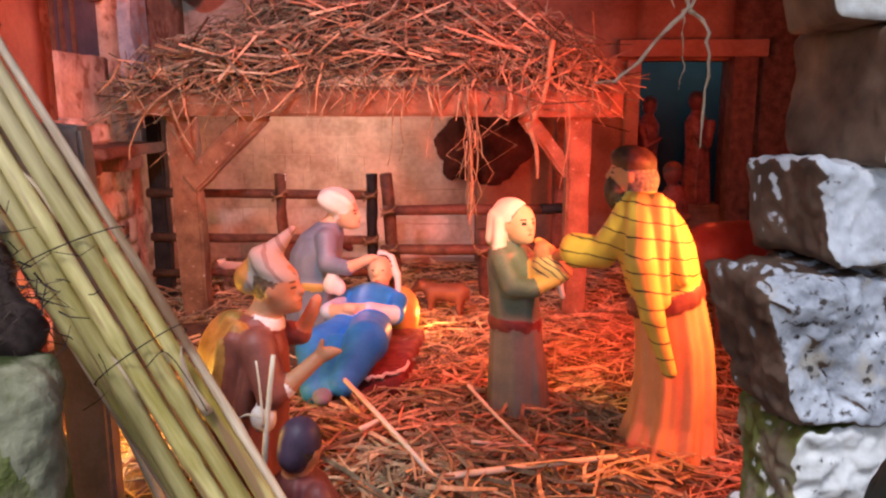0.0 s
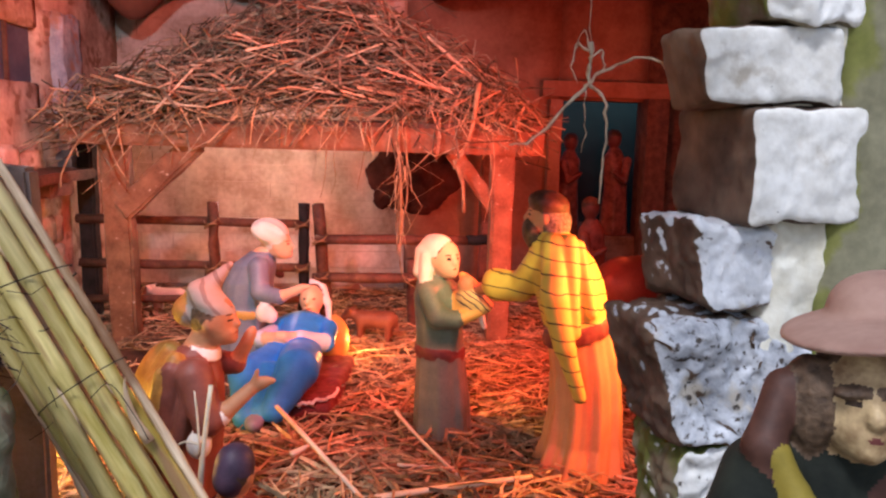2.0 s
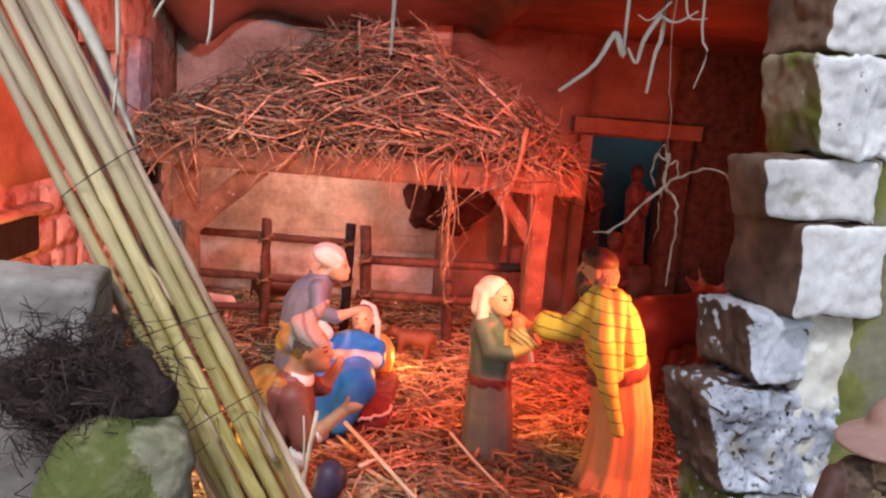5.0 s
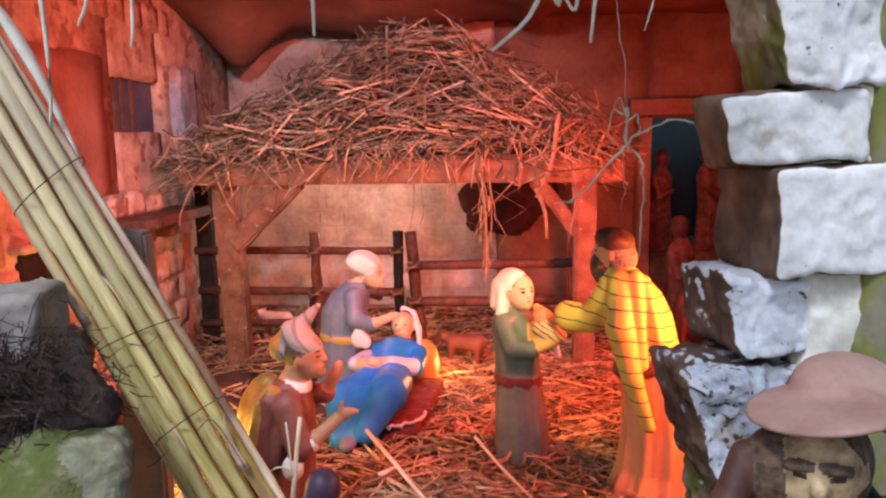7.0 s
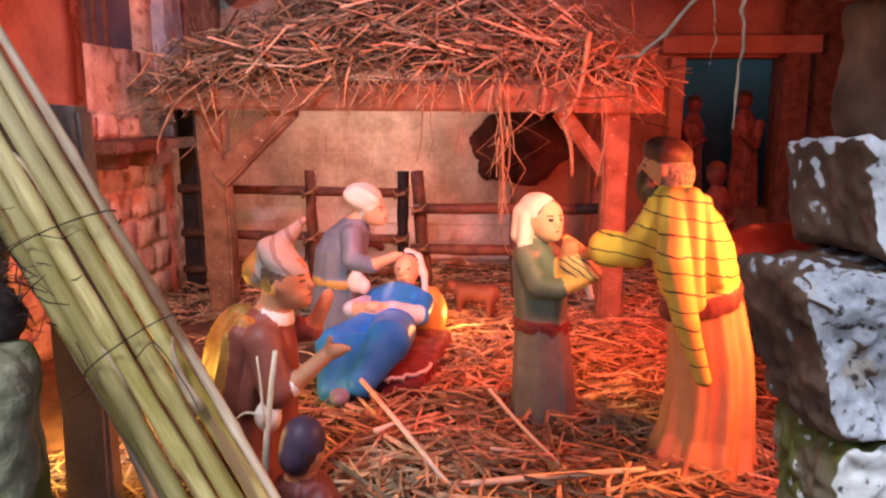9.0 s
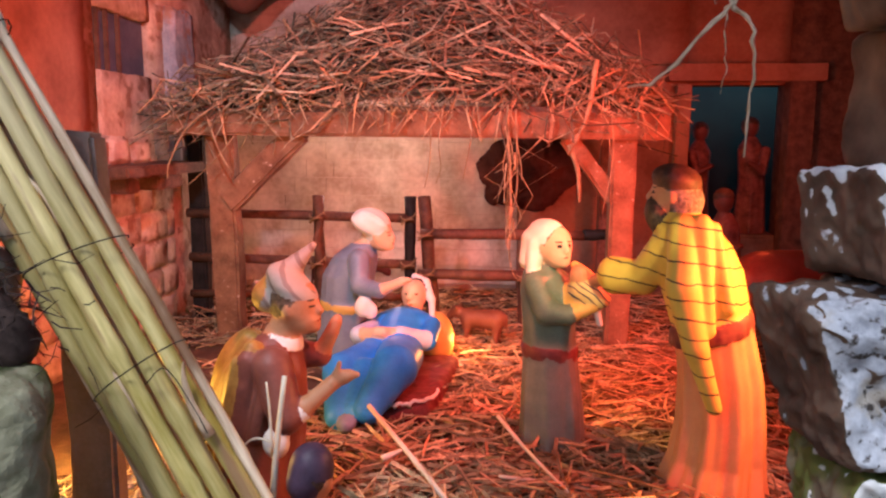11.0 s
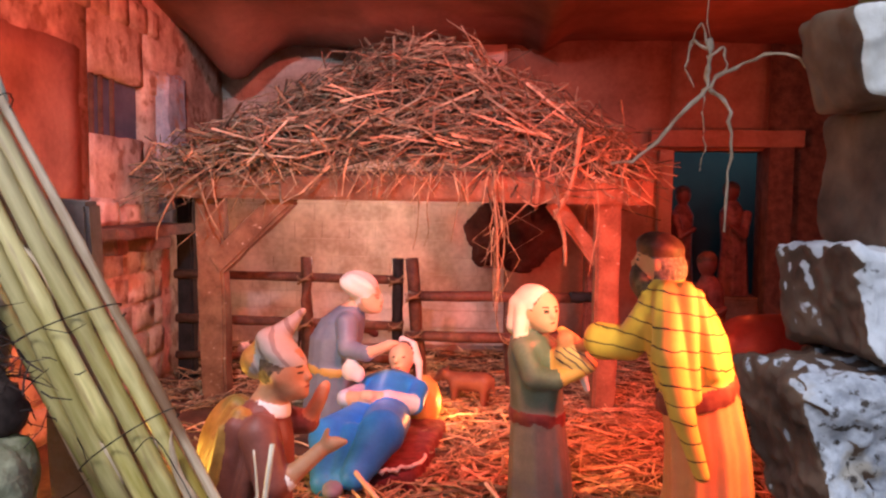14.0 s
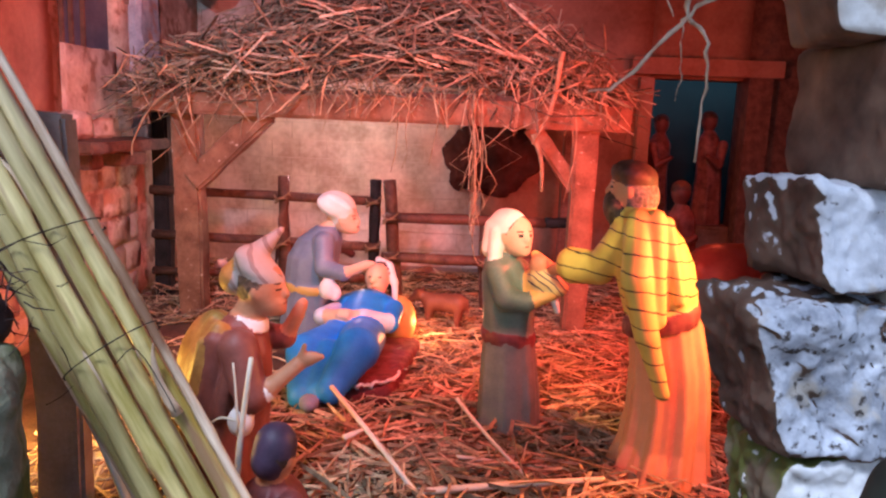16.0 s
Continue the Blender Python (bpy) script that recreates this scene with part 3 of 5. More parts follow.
under(part("recess_shade", rough_box((LEFT_X - 0.005, 0.815, 0.215), (LEFT_X + 0.010, 0.945, 0.269), 0.002, 0.001, 2, 7), BLACKWOOD, None), ledge)

# plain right side wall deep inside, coloured dark to keep that corner near black
tagged(part("wall_east", rough_box((0.80, 0.5, -0.02), (0.86, WALL_Y, 0.8), 0.003, 0.002, 3), DARKWOOD), "plain dark brown side wall deep inside", "wall", "", "structure")


def ceiling_point(u, v):
    x, y = -0.75 + 1.65 * u, 0.36 + 1.34 * v
    z = 0.665 + 0.012 * noise.noise(Vector((x * 5, y * 5, 4))) + 0.004 * noise.noise(Vector((x * 22, y * 22, 2)))
    z -= 0.10 * math.exp(-((x + 0.47) / 0.07) ** 2 - ((y - 1.45) / 0.09) ** 2)
    z -= 0.05 * math.exp(-((x + 0.20) / 0.22) ** 2 - ((y - 1.50) / 0.12) ** 2)
    z -= 0.03 * math.exp(-((x - 0.12) / 0.03) ** 2)
    z += 0.06 * max(0.0, 1 - v * 3)
    return (x, y, z)


# unseen board, added to keep the sun off the front floor
tagged(part("sun_blocker", rough_box((-0.24, 0.13, 0.735), (0.10, 0.40, 0.75), 0.003, 0.002, 2), ROOF), "unseen board above the open front, added to block the sun", "ceiling", "", "structure")
ceil = sheet("ceiling", 110, 90, ceiling_point, ROOF)
sol = ceil.modifiers.new("thick", "SOLIDIFY")
sol.thickness, sol.offset = 0.02, 1
tagged(ceil, "sagging dark red-brown ceiling", "ceiling")

# ---- the stable: posts, beams, braces ----
stable = thing("stable_frame", (-0.1, 1.2, 0), "weathered timber stable frame carrying a heap of straw", "stable")
for nm, a, b, w, h, m, s in (
    ("post", (0.200, 1.215, -0.01), (0.200, 1.205, 0.332), 0.038, 0.036, TIMBER, 1),
    ("post", (-0.430, 1.235, -0.01), (-0.430, 1.215, 0.335), 0.044, 0.036, TIMBER, 2),
    ("post", (0.22, 1.52, -0.01), (0.22, 1.52, 0.345), 0.03, 0.03, DARKWOOD, 3),
    ("post", (-0.535, 1.37, -0.01), (-0.535, 1.37, 0.345), 0.030, 0.03, BLACKWOOD, 4),
    ("beam", (-0.500, 1.19, 0.350), (0.262, 1.19, 0.347), 0.040, 0.037, TIMBER, 5),
    ("beam", (-0.545, 1.52, 0.357), (0.27, 1.52, 0.357), 0.03, 0.03, DARKWOOD, 6),
    ("brace", (-0.422, 1.213, 0.222), (-0.300, 1.208, 0.338), 0.030, 0.036, TIMBER, 7),
    ("brace", (0.192, 1.213, 0.235), (0.112, 1.208, 0.335), 0.022, 0.024, TIMBER, 8),
):
    under(part(nm, beam(a, b, w, h, 0.004, 0.003, s), m, None, smooth=False), stable)
for i in range(12):
    x = -0.49 + i * 0.066
    under(part("slat", beam((x, 1.180, 0.3715), (x, 1.60, 0.378), 0.0655, 0.008, 0.001, 0.0015, 20 + i, 2), DARKWOOD, None), stable)

# ---- rail fence ----
fence = thing("rail_fence", (-0.2, 1.34, 0), "dark wooden pole fence lashed with straw cord", "fence")


def pole(name, a, b, r, mat=DARKWOOD):
    pts = [Vector(a).lerp(Vector(b), i / 6) + noise.noise_vector(Vector(a) * 9 + Vector((i * 1.7, 0, 0))) * 0.0025 for i in range(7)]
    rr = [r * (1 + 0.12 * noise.noise(Vector((i * 1.3, a[0] * 20, a[2] * 20)))) for i in range(7)]
    return under(part(name, tube(pts, rr, 9), mat, None, smooth=True), fence)


pole("post", (-0.305, 1.345, -0.01), (-0.3065, 1.34, 0.228), 0.0105)
pole("post", (-0.147, 1.365, -0.01), (-0.145, 1.36, 0.226), 0.0105, BLACKWOOD)
pole("post", (-0.098, 1.33, -0.01), (-0.115, 1.31, 0.230), 0.0115)
pole("post", (0.060, 1.32, -0.01), (0.055, 1.31, 0.130), 0.011)
pole("rail", (-0.55, 1.352, 0.193), (-0.135, 1.358, 0.186), 0.0085)
pole("rail", (-0.55, 1.352, 0.112), (-0.135, 1.358, 0.104), 0.0085)
pole("rail", (-0.120, 1.300, 0.166), (0.155, 1.300, 0.168), 0.0092)
pole("rail", (0.155, 1.300, 0.168), (0.192, 1.300, 0.169), 0.0092, BLACKWOOD)
pole("rail", (-0.125, 1.300, 0.097), (0.16, 1.300, 0.098), 0.0095)
pole("rail", (-0.55, 1.352, 0.045), (-0.135, 1.358, 0.045), 0.0075)
for x, y, z in ((-0.306, 1.332, 0.190), (-0.306, 1.332, 0.108), (-0.11, 1.298, 0.166), (-0.107, 1.298, 0.098), (-0.146, 1.35, 0.187), (-0.146, 1.35, 0.105), (0.057, 1.298, 0.098)):
    loop = [Vector((x + 0.014 * math.cos(a) * (1 if a < 6.3 else -1), y - 0.003 + 0.010 * math.sin(a), z + 0.012 * math.sin(a * 0.5 + 0.4) * math.cos(a))) for a in (i * 0.7 for i in range(19))]
    under(part("lashing", tube(loop, 0.0013, 5), CORD, None, "straw cord lashing", True), fence)

# ---- shelf, blocks and plank by the side wall ----
shelf = thing("wall_shelf", (LEFT_X, 1.15, 0.27), "thick brown plank shelf on two wooden blocks", "shelf")
under(part("board", rough_box((LEFT_X - 0.004, 1.03, 0.270), (-0.492, 1.30, 0.287), 0.003, 0.002, 5, 3), DARKWOOD), shelf)
under(part("bracket", rough_box((LEFT_X - 0.004, 1.06, 0.247), (-0.51, 1.10, 0.270), 0.003, 0.002, 3, 4), DARKWOOD), shelf)
under(part("bracket", rough_box((LEFT_X - 0.004, 1.15, 0.247), (-0.505, 1.235, 0.270), 0.003, 0.002, 3, 5), DARKWOOD), shelf)
for y0, y1, z1 in ((1.035, 1.088, 0.326), (1.094, 1.150, 0.330), (1.156, 1.225, 0.324)):
    under(part("stone", rough_box((LEFT_X - 0.004, y0, 0.2865), (LEFT_X + 0.022, y1, z1), 0.005, 0.003, 4, y0 * 9), PLASTER, None, "", True), west)
tagged(part("wooden_post", beam((-0.278, 0.545, -0.01), (-0.278, 0.545, 0.331), 0.036, 0.02, 0.003, 0.003, 31), GREYWOOD), "weathered grey-pink upright plank behind the canes", "plank")

# ---- right-hand pillar of stones, daylit fronts and shaded sides put into their colour ----
pillar = thing("stone_pillar", (0.235, 0.43, 0), "pillar of rough stones, coloured pale as daylit in front, brown as shaded at the side", "pillar")


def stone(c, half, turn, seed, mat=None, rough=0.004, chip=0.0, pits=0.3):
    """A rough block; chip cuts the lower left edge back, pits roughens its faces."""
    mat = mat or DAYLIT
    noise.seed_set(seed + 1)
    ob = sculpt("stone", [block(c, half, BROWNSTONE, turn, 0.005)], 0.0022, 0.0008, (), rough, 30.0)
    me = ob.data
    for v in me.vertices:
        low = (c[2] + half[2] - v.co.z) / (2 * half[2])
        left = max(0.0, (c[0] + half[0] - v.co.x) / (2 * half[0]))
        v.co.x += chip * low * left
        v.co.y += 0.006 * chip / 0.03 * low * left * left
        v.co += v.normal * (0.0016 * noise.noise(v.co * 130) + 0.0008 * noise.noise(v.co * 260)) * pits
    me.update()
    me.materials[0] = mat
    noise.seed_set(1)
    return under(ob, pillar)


stone((0.249, 0.434, 0.470), (0.042, 0.036, 0.037), (0, 0, 10), 1, rough=0.005, chip=0.020, mat=DAYLITMOSS)
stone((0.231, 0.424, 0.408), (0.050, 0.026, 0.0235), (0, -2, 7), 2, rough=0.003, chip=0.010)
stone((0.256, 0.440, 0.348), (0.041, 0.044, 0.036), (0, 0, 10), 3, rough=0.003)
stone((0.239, 0.444, 0.283), (0.054, 0.036, 0.028), (0, 2, 17), 4, rough=0.004, chip=0.012, mat=DAYLITTOP, pits=1.6)
stone((0.224, 0.436, 0.208), (0.062, 0.036, 0.043), (0, 2, 9), 5, rough=0.007, chip=0.026, mat=DAYLITRUBBLE, pits=1.5)
stone((0.248, 0.438, 0.125), (0.056, 0.034, 0.040), (0, -2, 6), 6, rough=0.005, mat=DAYLITMOSS, pits=2.0)
stone((0.250, 0.440, 0.040), (0.060, 0.040, 0.046), (0, 0, 3), 7, rough=0.005, mat=DAYLITTOP, pits=2.0)
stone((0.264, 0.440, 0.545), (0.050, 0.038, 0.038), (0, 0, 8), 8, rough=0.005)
under(sculpt("mortar", [block((0.276, 0.458, 0.30), (0.030, 0.049, 0.30), LIMECREAM, (0, 0, 3), 0.008)], 0.004, 0.001, (), 0.006, 34), pillar)
# brown stones farther in, seen past the pillar
inner = thing("rough_stone_stack", (0.36, 0.66, 0), "bare brown stones behind the pillar, in shade", "stones")
for c, h, s in (((0.475, 0.74, 0.33), (0.05, 0.05, 0.045), 11), ((0.490, 0.75, 0.41), (0.055, 0.05, 0.05), 12), ((0.485, 0.75, 0.25), (0.055, 0.05, 0.045), 13), ((0.49, 0.75, 0.10), (0.06, 0.05, 0.11), 14), ((0.50, 0.72, 0.50), (0.06, 0.05, 0.05), 15)):
    noise.seed_set(s)
    under(sculpt("stone", [block(c, h, BROWNSTONE, (0, 0, s * 5 % 13), 0.012)], 0.005, 0.001, (), 0.008, 22), inner)
noise.seed_set(1)
# mossy wall that comes forward on the right
tagged(sculpt("wall_front_right", [block((0.410, 0.445, 0.32), (0.125, 0.05, 0.36), MOSSEDGE, (0, 0, -4), 0.012)], 0.004, 0.001, (), 0.004, 14),
       "olive plaster wall edged with green moss, daylight glare coloured white at its end", "wall", "", "structure")

# ---- rocks, roots and soil at the front left ----
noise.seed_set(5)
tagged(sculpt("mossy_rock", [ball((-0.268, 0.375, 0.10), (0.058, 0.05, 0.112), MOSSROCK), block((-0.240, 0.38, 0.145), (0.026, 0.028, 0.062), OLIVEPLASTER, (0, 6, 20), 0.015)], 0.004, 0.006, [ball((-0.27, 0.33, 0.16), (0.05, 0.05, 0.06), MOSSROCK)], 0.006, 25), "rounded rock overgrown with green moss", "rock")
tagged(sculpt("stone_block", [block((-0.342, 0.44, 0.268), (0.050, 0.03, 0.033), GREYSTONE, (0, 0, 5), 0.006)], 0.004, 0.001, (), 0.004, 30), "pale grey squared stone block", "stone block")
tagged(sculpt("rock", [block((-0.36, 0.46, 0.13), (0.07, 0.04, 0.13), GREYSTONE, (0, 0, 5), 0.02)], 0.006, 0.001, (), 0.008, 20), "dark grey rock bearing the block", "rock")
tagged(sculpt("rock", [ball((-0.135, 0.46, 0.0), (0.16, 0.05, 0.045), EARTH)], 0.005, 0.001, (), 0.010, 35), "low ledge of dark soil at the front", "soil ledge")
noise.seed_set(1)
rng = np.random.default_rng(3)
n = 2600
st = np.stack([rng.normal(-0.298, 0.026, n), rng.normal(0.400, 0.018, n), rng.normal(0.228, 0.022, n)], 1)
tagged(stalks("root_mass", st, np.stack([rng.normal(0.3, 0.9, n), rng.normal(0, 0.5, n), rng.normal(-0.1, 0.7, n)], 1), rng.uniform(0.006, 0.024, n), rng.uniform(0.0003, 0.0008, n), rng.normal(0, 0.35, n), FIBRE), "tangled mass of dark dry roots", "roots", "", "stuff")
tagged(sculpt("root_clod", [ball((-0.29, 0.405, 0.222), (0.062, 0.022, 0.036), FIBRE)], 0.004, 0.001, (), 0.008, 45), "dark clod of matted roots on the rock", "root clod")

# ---- bundle of canes ----
bundle = thing("cane_bundle", (-0.11, 0.48, 0.0), "bundle of greenish-yellow canes tied with dark twine, leaning", "cane bundle")
AXIS = Vector((-0.463, 0.0, 0.886)).normalized()
SIDE = Vector((0.886, 0.0, 0.463)).normalized()
TOE = Vector((-0.082, 0.48, 0.0))
CANES = ((-0.0060, 0.000, 0.0058, CANE), (-0.0165, -0.005, 0.0064, CANE), (-0.0245, 0.004, 0.0042, DRYCANE), (-0.0320, -0.004, 0.0062, CANE), (-0.0405, 0.001, 0.0040, DRYCANE),
         (-0.0480, -0.006, 0.0066, CANE), (-0.0120, 0.013, 0.0055, DRYCANE), (-0.0370, 0.014, 0.0060, DRYCANE), (-0.0595, 0.003, 0.0055, CANE), (-0.0660, 0.012, 0.0038, DRYCANE), (-0.0020, 0.009, 0.0036, DRYCANE))
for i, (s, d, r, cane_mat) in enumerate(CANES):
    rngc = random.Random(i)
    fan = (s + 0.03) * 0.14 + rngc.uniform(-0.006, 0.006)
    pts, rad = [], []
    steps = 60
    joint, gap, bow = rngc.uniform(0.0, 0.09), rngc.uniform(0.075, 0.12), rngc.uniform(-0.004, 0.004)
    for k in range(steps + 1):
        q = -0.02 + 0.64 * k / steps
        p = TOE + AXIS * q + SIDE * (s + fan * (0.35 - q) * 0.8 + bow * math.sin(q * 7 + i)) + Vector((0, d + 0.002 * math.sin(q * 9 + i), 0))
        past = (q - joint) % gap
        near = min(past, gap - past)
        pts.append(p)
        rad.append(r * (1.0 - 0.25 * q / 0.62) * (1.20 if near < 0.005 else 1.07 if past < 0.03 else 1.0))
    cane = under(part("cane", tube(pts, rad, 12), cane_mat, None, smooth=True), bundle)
    if i % 2 == 0 and i < 9:
        # a loose dry sheath peeling off one joint
        q = joint + gap * (1 + i % 3)
        c = TOE + AXIS * q + SIDE * (s + fan * (0.35 - q) * 0.8) + Vector((0, d - r * 1.05, 0))
        turn = SIDE * rngc.choice((-1, 1))
        under(part("sheath", tube(spline([c, c + AXIS * 0.022 + Vector((0, -0.0015, 0)), c + AXIS * 0.040 + turn * 0.005 + Vector((0, -0.003, 0)), c + AXIS * 0.052 + turn * 0.011 + Vector((0, -0.002, -0.003))], 9), [r * 0.75 * (1 - 0.11 * j) for j in range(9)], 5), DRYCANE, None, "dry papery leaf sheath", True), bundle)
for q, wob in ((0.215, 0.3), (0.295, 0.5), (0.435, 0.2)):
    c = TOE + AXIS * q + SIDE * (-0.028)
    pts = [c + SIDE * 0.037 * math.cos(a) + Vector((0, 1, 0)) * 0.015 * math.sin(a) + AXIS * (0.006 * math.sin(a + wob * 8) + 0.002 * a * wob) for a in (j * 0.32 for j in range(22))]
    under(part("twine", tube(pts, 0.00050, 5), TWINE, None, "dark wiry twine", True), bundle)
for q, sx in ((0.21, -0.02),):
    c = TOE + AXIS * q + SIDE * sx + Vector((0, -0.016, 0))
    pts = spline([c, c + Vector((0.015, -0.004, 0.012)), c + Vector((0.03, -0.002, -0.012)), c + Vector((0.038, 0.0, -0.03))], 12)
    under(part("twine_end", tube(pts, 0.0004, 5), TWINE, None, "", True), bundle)
tagged(part("dry_leaf", tube(spline([TOE + AXIS * 0.60 + SIDE * 0.01, TOE + AXIS * 0.52 + SIDE * 0.012, TOE + AXIS * 0.44 + SIDE * 0.006], 10), [0.001, 0.003, 0.005, 0.006, 0.006, 0.005, 0.004, 0.003, 0.002, 0.001], 4), PALESTALK, None, smooth=True), "pale dry cane leaf sheath on the bundle", "leaf")

# ---- painted clay figures, each one mesh ----
def figure(name, label, forms, paint=(), cell=0.0017, k=0.0013, cat="figurine", lean=0.0, pivot=0.15, move=(0, 0), size=1.0, heights=((0, 1), (0, 1))):
    """A figure; lean shears it to its side above the pivot's height, heights maps heights to others."""
    ob = sculpt(name, forms, cell, k, paint)
    for v in ob.data.vertices:
        v.co.z = float(np.interp(v.co.z, *heights))
        v.co *= size
        v.co.x += lean * (v.co.z - pivot) + move[0]
        v.co.y += move[1]
    return tagged(ob, label, cat, "painted crib figures")


def head(x, y, z, r, way, skin, hair, nose=0.30):
    """A head turned towards way (degrees in plan, 0 is to the right, 90 away)."""
    a = radians(way)
    f, s = np.array([math.cos(a), math.sin(a), 0]), np.array([-math.sin(a), math.cos(a), 0])
    c = np.array([x, y, z])
    at = lambda u, v, w: tuple(c + f * u * r + s * v * r + np.array([0, 0, w * r]))
    forms = [ball(c, (r * 0.92, r * 0.92, r * 1.12), skin), ball(at(0.35, 0, -0.55), r * 0.62, skin),
             limb(at(0.88, 0, 0.22), at(1.05, 0, -0.12), r * 0.10, r * 0.17, skin), ball(at(0.80, 0, -0.48), (r * 0.22, r * 0.22, r * 0.10), skin),
             ball(at(0.78, 0, -0.82), r * 0.26, skin), ball(at(0.0, 0.88, -0.05), (r * 0.18, r * 0.18, r * 0.26), skin), ball(at(0.0, -0.88, -0.05), (r * 0.18, r * 0.18, r * 0.26), skin),
             ball(at(-0.22, 0, 0.25), (r * 0.95, r * 0.98, r * 0.98), hair)]
    paint = [ball(at(0.85, 0.36, 0.12), (r * 0.17, r * 0.17, r * 0.075), HAIR), ball(at(0.85, -0.36, 0.12), (r * 0.17, r * 0.17, r * 0.075), HAIR),
             ball(at(0.85, 0.36, 0.35), (r * 0.22, r * 0.22, r * 0.05), BROWNHAIR), ball(at(0.85, -0.36, 0.35), (r * 0.22, r * 0.22, r * 0.05), BROWNHAIR),
             ball(at(0.95, 0, -0.52), (r * 0.16, r * 0.22, r * 0.06), MAROON)]
    return forms, paint


# standing man in a striped shirt
hf, hp = head(0.186, 0.705, 0.268, 0.0195, 165, SKIN, GREYHAIR)
figure("standing_man_figurine", "painted standing man, yellow striped shirt, maroon sash, tan robe, brown cap", hf + [
    ball((0.189, 0.703, 0.283), (0.0215, 0.0225, 0.0145), CAP, (0, 10, 0)),
    ball((0.1705, 0.708, 0.2495), (0.0100, 0.014, 0.0150), HAIR), ball((0.193, 0.704, 0.263), (0.0195, 0.020, 0.0195), GREYHAIR),
    limb((0.192, 0.703, 0.252), (0.197, 0.703, 0.236), 0.012, 0.016, SHIRT),
    robe([(0.160, 0.214, 0.70, 0.0345, 0.030), (0.185, 0.210, 0.70, 0.037, 0.031), (0.205, 0.206, 0.70, 0.0375, 0.031), (0.225, 0.200, 0.70, 0.0345, 0.030), (0.240, 0.195, 0.70, 0.026, 0.024), (0.2505, 0.193, 0.70, 0.014, 0.016)], SHIRT, 5, 0.03, 0, 0.6),
    robe([(0.002, 0.207, 0.695, 0.0500, 0.044), (0.012, 0.210, 0.697, 0.0465, 0.041), (0.035, 0.216, 0.70, 0.0415, 0.037), (0.07, 0.2205, 0.70, 0.0385, 0.034), (0.11, 0.2215, 0.70, 0.0365, 0.032), (0.168, 0.216, 0.70, 0.0335, 0.029)], ROBE, 9, 0.075, 0, 1.2),
    robe([(0.150, 0.214, 0.70, 0.036, 0.032), (0.157, 0.214, 0.70, 0.0378, 0.0335), (0.165, 0.214, 0.70, 0.036, 0.032)], MAROON, 11, 0.02, 0.28),
    limb((0.188, 0.680, 0.240), (0.182, 0.664, 0.195), 0.012, 0.014, SHIRT), limb((0.182, 0.664, 0.195), (0.190, 0.658, 0.150), 0.014, 0.0110, SHIRT),
    limb((0.190, 0.658, 0.150), (0.203, 0.656, 0.098), 0.0105, 0.0070, SHIRT), limb((0.203, 0.676, 0.244), (0.201, 0.662, 0.165), 0.0085, 0.0075, SHIRT), limb((0.214, 0.678, 0.240), (0.222, 0.668, 0.18), 0.006, 0.005, SHIRT),
    limb((0.176, 0.705, 0.218), (0.160, 0.728, 0.194), 0.016, 0.014, SHIRT), limb((0.158, 0.730, 0.194), (0.136, 0.748, 0.192), 0.0145, 0.0165, SHIRT),
    limb((0.132, 0.752, 0.191), (0.118, 0.765, 0.184), 0.0075, 0.0055, SKIN),
], hp, lean=-0.085, pivot=0.19, move=(-0.006, 0.02), heights=((-0.1, 0.16, 0.25, 0.31), (-0.1, 0.16, 0.262, 0.318)))

